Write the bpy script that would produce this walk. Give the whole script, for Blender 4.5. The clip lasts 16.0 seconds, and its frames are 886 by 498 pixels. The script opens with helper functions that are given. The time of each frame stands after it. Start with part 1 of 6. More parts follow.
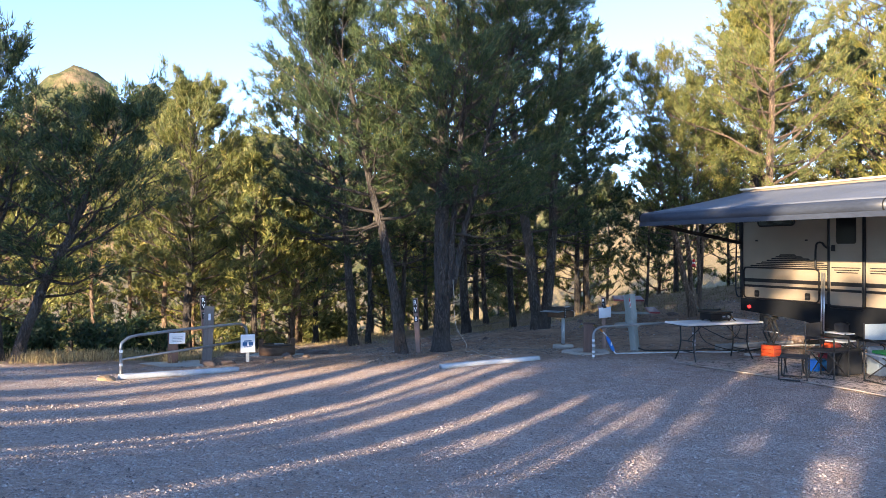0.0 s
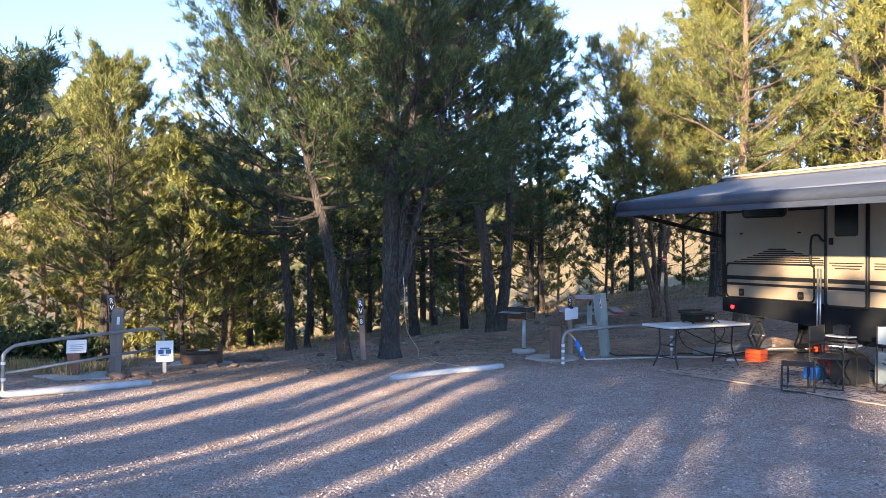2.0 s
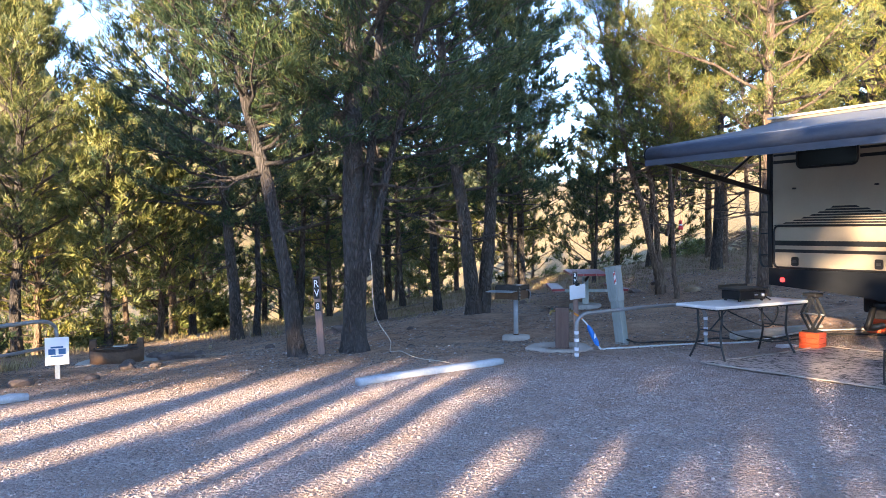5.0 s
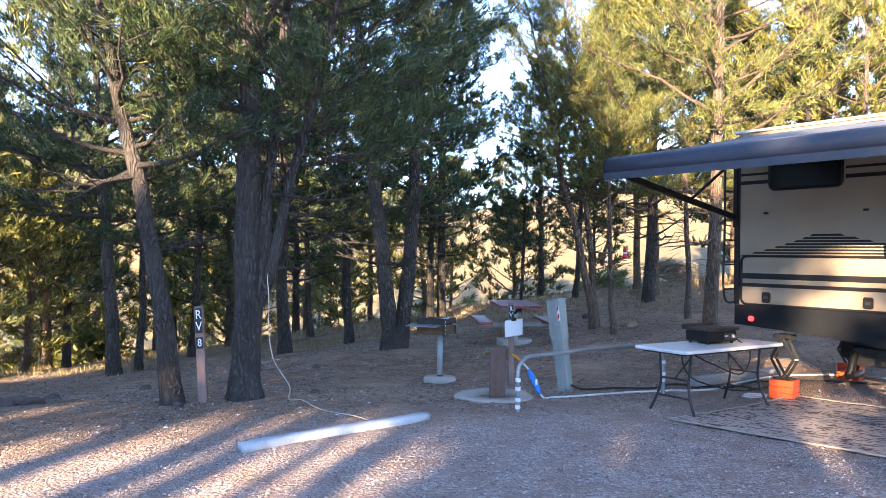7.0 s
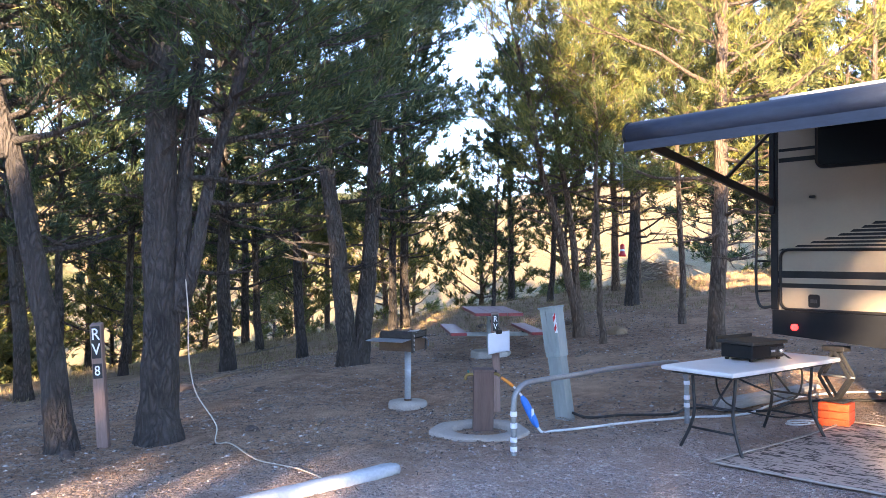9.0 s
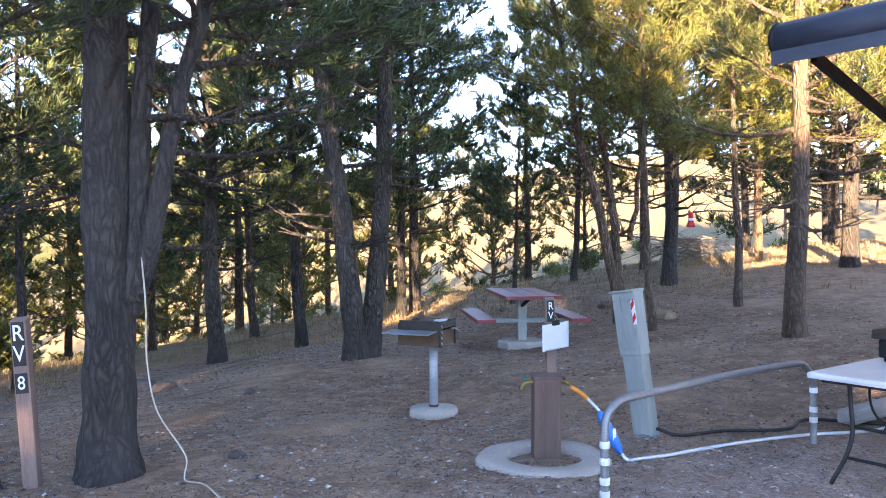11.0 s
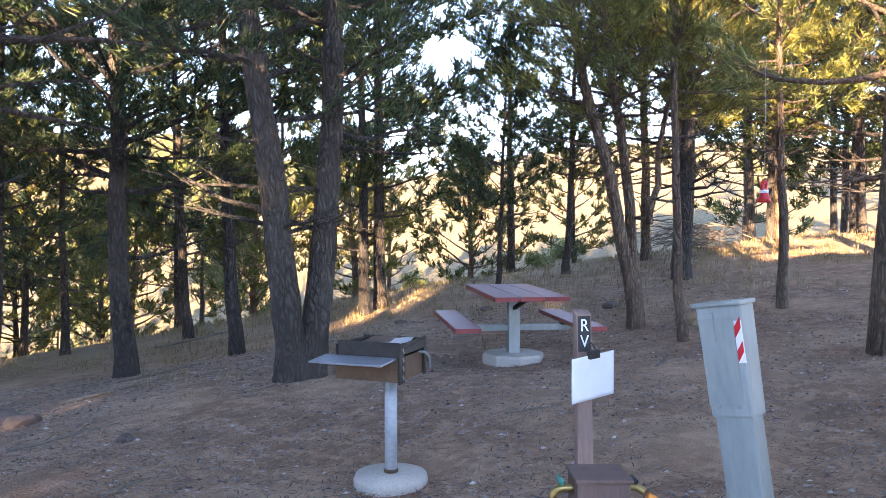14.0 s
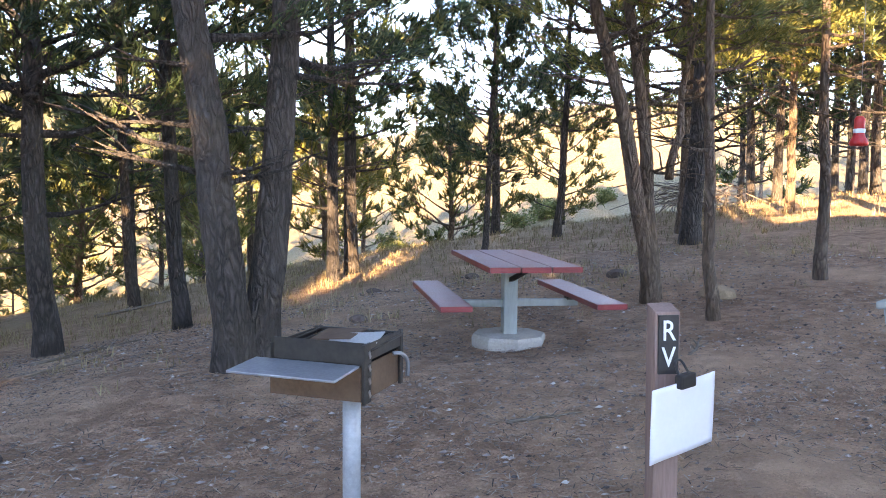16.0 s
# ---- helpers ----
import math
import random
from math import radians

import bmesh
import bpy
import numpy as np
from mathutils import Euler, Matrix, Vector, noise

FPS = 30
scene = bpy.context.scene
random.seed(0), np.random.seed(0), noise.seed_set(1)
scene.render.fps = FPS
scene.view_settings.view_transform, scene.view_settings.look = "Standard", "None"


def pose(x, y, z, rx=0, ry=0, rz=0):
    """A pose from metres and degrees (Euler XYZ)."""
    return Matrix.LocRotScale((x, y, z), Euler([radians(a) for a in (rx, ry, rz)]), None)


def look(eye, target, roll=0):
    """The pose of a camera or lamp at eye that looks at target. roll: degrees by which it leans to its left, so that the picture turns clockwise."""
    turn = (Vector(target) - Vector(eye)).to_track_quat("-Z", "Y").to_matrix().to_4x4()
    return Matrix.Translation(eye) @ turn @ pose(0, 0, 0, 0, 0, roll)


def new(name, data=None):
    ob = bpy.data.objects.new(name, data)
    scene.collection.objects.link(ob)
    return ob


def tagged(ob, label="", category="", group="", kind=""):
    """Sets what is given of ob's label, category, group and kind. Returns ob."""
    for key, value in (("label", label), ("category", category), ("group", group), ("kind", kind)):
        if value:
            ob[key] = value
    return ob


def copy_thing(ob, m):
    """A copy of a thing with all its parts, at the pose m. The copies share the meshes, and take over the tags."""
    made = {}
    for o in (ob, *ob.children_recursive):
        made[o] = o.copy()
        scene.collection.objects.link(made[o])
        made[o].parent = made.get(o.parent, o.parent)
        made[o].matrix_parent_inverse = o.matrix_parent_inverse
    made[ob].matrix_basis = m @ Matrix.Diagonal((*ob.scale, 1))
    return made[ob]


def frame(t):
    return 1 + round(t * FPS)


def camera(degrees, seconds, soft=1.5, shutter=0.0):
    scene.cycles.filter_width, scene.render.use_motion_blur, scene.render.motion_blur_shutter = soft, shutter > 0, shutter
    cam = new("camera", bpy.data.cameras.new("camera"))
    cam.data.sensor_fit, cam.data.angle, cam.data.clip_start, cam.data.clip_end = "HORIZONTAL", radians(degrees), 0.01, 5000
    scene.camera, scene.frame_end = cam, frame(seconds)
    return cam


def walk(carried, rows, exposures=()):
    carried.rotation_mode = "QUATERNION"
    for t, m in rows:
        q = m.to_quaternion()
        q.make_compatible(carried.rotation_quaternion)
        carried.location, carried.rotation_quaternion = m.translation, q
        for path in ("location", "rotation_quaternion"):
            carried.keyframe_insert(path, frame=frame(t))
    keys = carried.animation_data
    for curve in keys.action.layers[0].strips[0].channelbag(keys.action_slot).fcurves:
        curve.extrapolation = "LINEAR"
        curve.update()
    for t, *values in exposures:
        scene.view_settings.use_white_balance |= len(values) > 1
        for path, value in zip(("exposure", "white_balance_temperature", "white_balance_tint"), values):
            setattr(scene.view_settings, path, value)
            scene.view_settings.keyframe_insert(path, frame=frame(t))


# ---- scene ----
cam = camera(58.1, 16.0, soft=0.8)
METRES, EYE, TILT, LEAN, TURN = 16.0, 1.6, 0.0, 0.0, 0.0
ROWS = [
    (0.0, 0.0, 0.0, 0.0, 0.0, -0.0, -0.0),
    (0.5, -0.0031, 0.0276, -0.0016, 1.98, -0.14, 0.59),
    (1.0, -0.0066, 0.0596, -0.0025, 2.58, -0.39, -0.14),
    (1.5, -0.0111, 0.0904, -0.004, -1.85, -0.4, -0.49),
    (2.0, -0.0087, 0.1226, -0.0073, -4.17, -0.02, -0.15),
    (2.5, -0.0128, 0.1544, -0.0103, -5.57, -0.62, 0.03),
    (3.0, -0.012, 0.1868, -0.0112, -6.43, -1.47, 0.66),
    (5.5, -0.0085, 0.3488, -0.0215, -7.11, -1.58, 0.55),
    (6.0, -0.0046, 0.3796, -0.0202, -7.6, -0.61, -0.0),
    (6.5, -0.0024, 0.412, -0.0227, -11.72, 0.01, -0.09),
    (7.0, 0.0046, 0.4424, -0.0237, -13.2, 0.31, -0.69),
    (7.5, 0.0092, 0.4728, -0.0264, -14.31, 0.67, -0.62),
    (8.0, 0.0163, 0.5065, -0.0265, -15.28, 0.62, -0.45),
    (8.5, 0.0258, 0.5385, -0.0254, -15.75, 0.58, -0.69),
    (9.0, 0.0285, 0.5712, -0.0276, -16.11, 0.6, -0.0),
    (11.5, 0.0508, 0.7303, -0.034, -16.53, -1.46, 0.52),
    (12.0, 0.062, 0.758, -0.0351, -18.78, -1.81, 0.2),
    (12.5, 0.0716, 0.7885, -0.0347, -17.96, -1.69, -0.85),
    (13.0, 0.0781, 0.8176, -0.0355, -18.34, -1.94, -0.27),
    (13.5, 0.0902, 0.8458, -0.035, -17.08, -1.44, -0.02),
    (14.0, 0.0975, 0.8753, -0.0388, -18.09, -1.68, -0.02),
    (14.5, 0.1064, 0.9049, -0.041, -19.8, -2.9, -0.14),
    (15.0, 0.1152, 0.9324, -0.0407, -18.56, -4.03, -0.28),
    (15.5, 0.1185, 0.9571, -0.0416, -19.47, -4.75, -0.48),
    (16.0, 0.1285, 0.9786, -0.0436, -19.73, -4.52, -0.53),
]
walk(cam, [(t, pose(0, 0, EYE, TILT, LEAN, TURN) @ pose(METRES * x, METRES * y, METRES * z, 90 + pitch, roll, yaw)) for t, x, y, z, yaw, pitch, roll in ROWS],
     exposures=[(0.0, 2.30, 6750, 12), (3.0, 2.56, 6850, 13), (6.0, 2.95, 6950, 15), (9.0, 3.28, 7450, 19), (12.0, 3.6, 7950, 21), (15.0, 3.65, 8100, 22), (16.0, 3.8, 8900, 22)])

# ---- light: a low evening sun behind the walker's left shoulder, clear sky ----
SUN_AZ, SUN_EL = 210.0, 11.5
world = bpy.data.worlds.new("sky")
scene.world = world
world.use_nodes = True
wn = world.node_tree.nodes
sky = wn.new("ShaderNodeTexSky")
sky.sky_type, sky.sun_disc = "NISHITA", False
sky.sun_elevation, sky.sun_rotation = radians(SUN_EL), radians(SUN_AZ)
sky.altitude, sky.air_density, sky.dust_density, sky.ozone_density = 2200.0, 0.65, 0.15, 2.0
wn["Background"].inputs["Strength"].default_value = 0.15
world.node_tree.links.new(sky.outputs["Color"], wn["Background"].inputs["Color"])
sun = new("sun", bpy.data.lights.new("sun", "SUN"))
sun.data.energy, sun.data.angle, sun.data.color = 4.4, radians(0.55), (1.0, 0.80, 0.54)
az, el = radians(SUN_AZ), radians(SUN_EL)
sun.matrix_world = look((40 * math.sin(az) * math.cos(el), 40 * math.cos(az) * math.cos(el), 40 * math.sin(el)), (0, 0, 0))


# ---- materials ----
def material(name, rough=0.8, metal=0.0):
    m = bpy.data.materials.new(name)
    m.use_nodes = True
    b = m.node_tree.nodes["Principled BSDF"]
    b.inputs["Roughness"].default_value, b.inputs["Metallic"].default_value = rough, metal
    return m, m.node_tree.nodes, m.node_tree.links, b


def ramp(nodes, links, source, stops):
    r = nodes.new("ShaderNodeValToRGB")
    es = r.color_ramp.elements
    es.remove(es[1])
    es[0].position, es[0].color = stops[0][0], (*stops[0][1], 1)
    for p, c in stops[1:]:
        es.new(p).color = (*c, 1)
    links.new(source, r.inputs[0])
    return r.outputs[0]


def coords(nodes, links, scale=(1, 1, 1), space="Object"):
    t, m = nodes.new("ShaderNodeTexCoord"), nodes.new("ShaderNodeMapping")
    m.inputs["Scale"].default_value = scale
    links.new(t.outputs[space], m.inputs[0])
    return m.outputs[0]


def noise_tex(nodes, links, where, scale, detail=4.0, rough=0.6):
    n = nodes.new("ShaderNodeTexNoise")
    n.inputs["Scale"].default_value, n.inputs["Detail"].default_value, n.inputs["Roughness"].default_value = scale, detail, rough
    links.new(where, n.inputs["Vector"])
    return n.outputs["Fac"]


def mixed(nodes, links, fac, a, b, how="MIX"):
    m = nodes.new("ShaderNodeMix")
    m.data_type, m.blend_type = "RGBA", how
    for socket, v in ((m.inputs[0], fac), (m.inputs[6], a), (m.inputs[7], b)):
        if isinstance(v, (int, float)):
            socket.default_value = v
        elif isinstance(v, tuple):
            socket.default_value = (*v, 1)
        else:
            links.new(v, socket)
    return m.outputs[2]


def bumped(nodes, links, b, height, strength=0.4, distance=0.02):
    n = nodes.new("ShaderNodeBump")
    n.inputs["Strength"].default_value, n.inputs["Distance"].default_value = strength, distance
    links.new(height, n.inputs["Height"])
    links.new(n.outputs[0], b.inputs["Normal"])


def worn(name, c1, c2, scale=6.0, rough=0.7, metal=0.0, bump=0.15, dist=0.004, grain=60.0, stretch=(1, 1, 1), rand=0.12, speck=0.22, gloss=0.5):
    """A surface of two tones at a large and a small scale, with fine relief."""
    m, n, l, b = material(name, rough, metal)
    b.inputs["Specular IOR Level"].default_value = gloss
    w = coords(n, l, stretch)
    big, small = noise_tex(n, l, w, scale, 5.0), noise_tex(n, l, w, grain, 3.0)
    col = ramp(n, l, big, [(0.3, c1), (0.7, c2)])
    col = mixed(n, l, speck, col, ramp(n, l, small, [(0.3, tuple(v * 0.55 for v in c1)), (0.7, tuple(min(1, v * 1.3) for v in c2))]))
    if rand:
        o = n.new("ShaderNodeObjectInfo")
        col = mixed(n, l, 1.0, col, ramp(n, l, o.outputs["Random"], [(0, (1 - rand,) * 3), (1, (1, 1, 1))]), "MULTIPLY")
    l.new(col, b.inputs["Base Color"])
    r = n.new("ShaderNodeMapRange")
    r.inputs["To Min"].default_value, r.inputs["To Max"].default_value = max(0.05, rough - 0.12), min(1, rough + 0.12)
    l.new(big, r.inputs["Value"])
    l.new(r.outputs[0], b.inputs["Roughness"])
    if bump:
        bumped(n, l, b, small, bump, dist)
    return m


def needle_material(name, dark, light, tint):
    m, n, l, b = material(name, 0.55)
    g = n.new("ShaderNodeNewGeometry")
    o = n.new("ShaderNodeObjectInfo")
    col = ramp(n, l, g.outputs["Random Per Island"], [(0.0, dark), (0.75, light), (1.0, tint)])
    col = mixed(n, l, 1.0, col, ramp(n, l, o.outputs["Random"], [(0, (0.75, 0.8, 0.8)), (0.5, (1, 1, 1)), (1, (1.15, 1.05, 0.8))]), "MULTIPLY")
    l.new(col, b.inputs["Base Color"])
    t, mix = n.new("ShaderNodeBsdfTranslucent"), n.new("ShaderNodeMixShader")
    mix.inputs[0].default_value = 0.24
    l.new(col, t.inputs["Color"])
    l.new(b.outputs[0], mix.inputs[1])
    l.new(t.outputs[0], mix.inputs[2])
    l.new(mix.outputs[0], n["Material Output"].inputs["Surface"])
    return m


def bark_material(name, dark, light):
    m, n, l, b = material(name, 0.92)
    w = coords(n, l, (1, 1, 0.30))
    v = n.new("ShaderNodeTexVoronoi")
    v.feature, v.inputs["Scale"].default_value = "DISTANCE_TO_EDGE", 21.0
    fine = noise_tex(n, l, w, 45.0, 6.0, 0.7)
    big = noise_tex(n, l, coords(n, l, (1, 1, 0.5)), 2.5, 3.0)
    warp = n.new("ShaderNodeMix")
    warp.data_type = "VECTOR"
    warp.inputs[0].default_value = 0.16
    l.new(w, warp.inputs[4])
    nz = n.new("ShaderNodeTexNoise")
    nz.inputs["Scale"].default_value = 8.0
    l.new(w, nz.inputs["Vector"])
    l.new(nz.outputs["Color"], warp.inputs[5])
    l.new(warp.outputs[1], v.inputs["Vector"])
    col = ramp(n, l, v.outputs["Distance"], [(0.0, tuple(c * 0.3 for c in dark)), (0.10, dark), (0.28, light), (0.6, tuple(c * 1.35 for c in light))])
    col = mixed(n, l, 0.4, col, ramp(n, l, fine, [(0.3, dark), (0.7, light)]))
    col = mixed(n, l, ramp(n, l, big, [(0.35, (0, 0, 0)), (0.7, (0.5, 0.5, 0.5))]), col, tuple(c * 1.3 for c in light))
    o = n.new("ShaderNodeObjectInfo")
    col = mixed(n, l, 1.0, col, ramp(n, l, o.outputs["Random"], [(0, (0.75, 0.75, 0.78)), (1, (1.15, 1.05, 0.95))]), "MULTIPLY")
    l.new(col, b.inputs["Base Color"])
    h = n.new("ShaderNodeMath")
    h.operation = "MULTIPLY_ADD"
    h.inputs[1].default_value = 2.0
    l.new(v.outputs["Distance"], h.inputs[0])
    l.new(fine, h.inputs[2])
    bumped(n, l, b, h.outputs[0], 1.0, 0.06)
    return m


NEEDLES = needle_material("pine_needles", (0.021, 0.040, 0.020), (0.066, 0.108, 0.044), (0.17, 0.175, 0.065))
# paler, yellower needles: low sunlight put into the colour of the lit trees
NEEDLES_SUNLIT = needle_material("sunlit_foliage", (0.075, 0.098, 0.03), (0.19, 0.20, 0.06), (0.32, 0.28, 0.105))
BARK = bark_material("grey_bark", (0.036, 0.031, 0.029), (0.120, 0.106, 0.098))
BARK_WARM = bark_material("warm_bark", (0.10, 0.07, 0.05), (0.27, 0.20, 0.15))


# ---- mesh helpers ----
def raw_mesh(name, verts, faces, mats, smooth=False, index=None):
    me = bpy.data.meshes.new(name)
    me.from_pydata(verts if isinstance(verts, list) else verts.tolist(), [], faces if isinstance(faces, list) else faces.tolist())
    for m in mats if isinstance(mats, (list, tuple)) else [mats]:
        me.materials.append(m)
    if index is not None:
        me.polygons.foreach_set("material_index", index)
    if smooth:
        me.polygons.foreach_set("use_smooth", [True] * len(me.polygons))
    me.update()
    return me


def put(name, me, parent=None, at=None, label="", category="", group="", kind=""):
    ob = new(name, me)
    if parent is not None:
        ob.parent = parent
    if at is not None:
        ob.matrix_basis = at
    return tagged(ob, label, category, group, kind)


def part(name, bm, mat, parent, label="", smooth=False, at=None):
    me = bpy.data.meshes.new(name)
    bm.normal_update()
    bm.to_mesh(me)
    bm.free()
    me.materials.append(mat)
    if smooth:
        me.polygons.foreach_set("use_smooth", [True] * len(me.polygons))
    return put(name, me, parent, at, label)


def holder(name, at, label, category, group=""):
    ob = new(name)
    ob.empty_display_size = 0.1
    ob.matrix_basis = at
    return tagged(ob, label, category, group)


def box_bm(x, y, z, sx, sy, sz, bevel=0.006, bm=None, turn=None):
    """A box with rounded edges: centre x, y and underside z, and its sizes."""
    own = bmesh.new()
    bmesh.ops.create_cube(own, size=1.0)
    bmesh.ops.scale(own, vec=(sx, sy, sz), verts=own.verts)
    if bevel:
        bmesh.ops.bevel(own, geom=own.edges[:], offset=min(bevel, 0.45 * min(sx, sy, sz)), segments=2, affect="EDGES", profile=0.6)
    if turn is not None:
        bmesh.ops.transform(own, matrix=turn, verts=own.verts)
    bmesh.ops.translate(own, vec=(x, y, z + sz / 2), verts=own.verts)
    if bm is None:
        return own
    me = bpy.data.meshes.new("join")
    own.to_mesh(me)
    own.free()
    bm.from_mesh(me)
    bpy.data.meshes.remove(me)
    return bm


def tube_arrays(paths, sides=8, caps=True):
    """Tubes along point lists; each path is (points, radii)."""
    verts, faces, base = [], [], 0
    for pts, rad in paths:
        pts, rad = np.asarray(pts, float), np.asarray(rad, float)
        n = len(pts)
        d = np.gradient(pts, axis=0)
        d /= np.maximum(np.linalg.norm(d, axis=1, keepdims=True), 1e-9)
        ref = np.where(np.abs(d[:, 2:3]) > 0.9, np.array([[1.0, 0, 0]]), np.array([[0, 0, 1.0]]))
        if np.abs(d[:, 2]).max() > 0.9:
            ref = np.tile([[1.0, 0.03, 0.02]] if np.abs(d[:, 0]).max() < 0.95 else [[0.03, 1.0, 0.02]], (n, 1))
        a = np.cross(d, ref)
        a /= np.maximum(np.linalg.norm(a, axis=1, keepdims=True), 1e-9)
        b = np.cross(d, a)
        th = np.arange(sides) * 2 * np.pi / sides
        ring = pts[:, None, :] + rad[:, None, None] * (np.cos(th)[None, :, None] * a[:, None, :] + np.sin(th)[None, :, None] * b[:, None, :])
        verts.append(ring.reshape(-1, 3))
        for i in range(n - 1):
            for j in range(sides):
                k = (j + 1) % sides
                faces.append((base + i * sides + j, base + i * sides + k, base + (i + 1) * sides + k, base + (i + 1) * sides + j))
        if caps:
            faces.append(tuple(base + j for j in range(sides))[::-1])
            faces.append(tuple(base + (n - 1) * sides + j for j in range(sides)))
        base += n * sides
    return np.concatenate(verts), faces


def smooth_path(points, n=8):
    """A rounded line through the points."""
    p = np.asarray(points, float)
    p = np.vstack([2 * p[0] - p[1], p, 2 * p[-1] - p[-2]])
    out = []
    for i in range(1, len(p) - 2):
        for t in np.linspace(0, 1, n, endpoint=False):
            out.append(0.5 * (2 * p[i] + (p[i + 1] - p[i - 1]) * t + (2 * p[i - 1] - 5 * p[i] + 4 * p[i + 1] - p[i + 2]) * t ** 2
                              + (3 * p[i] - p[i - 1] - 3 * p[i + 1] + p[i + 2]) * t ** 3))
    out.append(p[-2])
    return np.array(out)


def tube(name, points, radius, mat, parent=None, label="", sides=10, rounded=True, at=None, category="", group=""):
    pts = smooth_path(points) if rounded and len(points) > 2 else np.asarray(points, float)
    v, f = tube_arrays([(pts, np.full(len(pts), radius))], sides)
    return put(name, raw_mesh(name, v, f, mat, True), parent, at, label, category, group)


def lathe(profile, sides=24):
    """A turned shape from (radius, height) pairs, as arrays."""
    verts, faces = [], []
    for r, z in profile:
        for j in range(sides):
            verts.append((r * math.cos(2 * math.pi * j / sides), r * math.sin(2 * math.pi * j / sides), z))
    for i in range(len(profile) - 1):
        for j in range(sides):
            k = (j + 1) % sides
            faces.append((i * sides + j, i * sides + k, (i + 1) * sides + k, (i + 1) * sides + j))
    faces.append(tuple(range(sides))[::-1])
    faces.append(tuple((len(profile) - 1) * sides + j for j in range(sides)))
    return verts, faces


# ---- the lie of the land ----
def gz(x, y):
    """Height of the ground: the pad falls away from the walker, the left drops to a valley, the right rises to a hill."""
    xs = 45 * np.tanh(x / 45)
    ys = np.where(y > 0, 42 * np.tanh(y / 42), 6 * np.tanh(y / 6))
    z = -0.00236 + -0.14059 * xs + 0.00472 * ys + 0.00027 * xs * xs + 0.01029 * xs * ys + -0.00222 * ys * ys
    for w, a, b, s in ((0.01514, 0, 17.5, 2.5), (-0.4811, -3, 10, 4.0), (0.20924, 3, 22.5, 3.0), (-0.21973, 6, 16, 2.5), (-0.20137, 2.8, 19.2, 1.5), (-0.30102, -2, 22, 3.0), (-0.26124, 1.5, 28.0, 3.0), (-0.02414, 8, 21, 2.5), (-0.26708, 5.2, 22.4, 1.8), (-0.09, 2.9, 19.25, 0.9)):
        z = z + w * np.exp(-((x - a) ** 2 + (y - b) ** 2) / (2 * s * s))
    # a crest behind the picnic table; beyond it a dip, then a far sunlit meadow
    past = np.clip(y - (32.4 - 0.012 * np.clip(x, 0, 25) ** 2), 0, None)
    dip = 5.0 * (1 - np.exp(-(past / 9) ** 2)) / (1 + np.exp(np.clip((y - 86) / 5, -50, 50)))
    far = np.hypot(x - 60, (y - 125) * 0.8)
    return z - dip + 4.5 * np.exp(-(far / 45) ** 2)


def gh(x, y):
    return float(gz(np.float64(x), np.float64(y)))


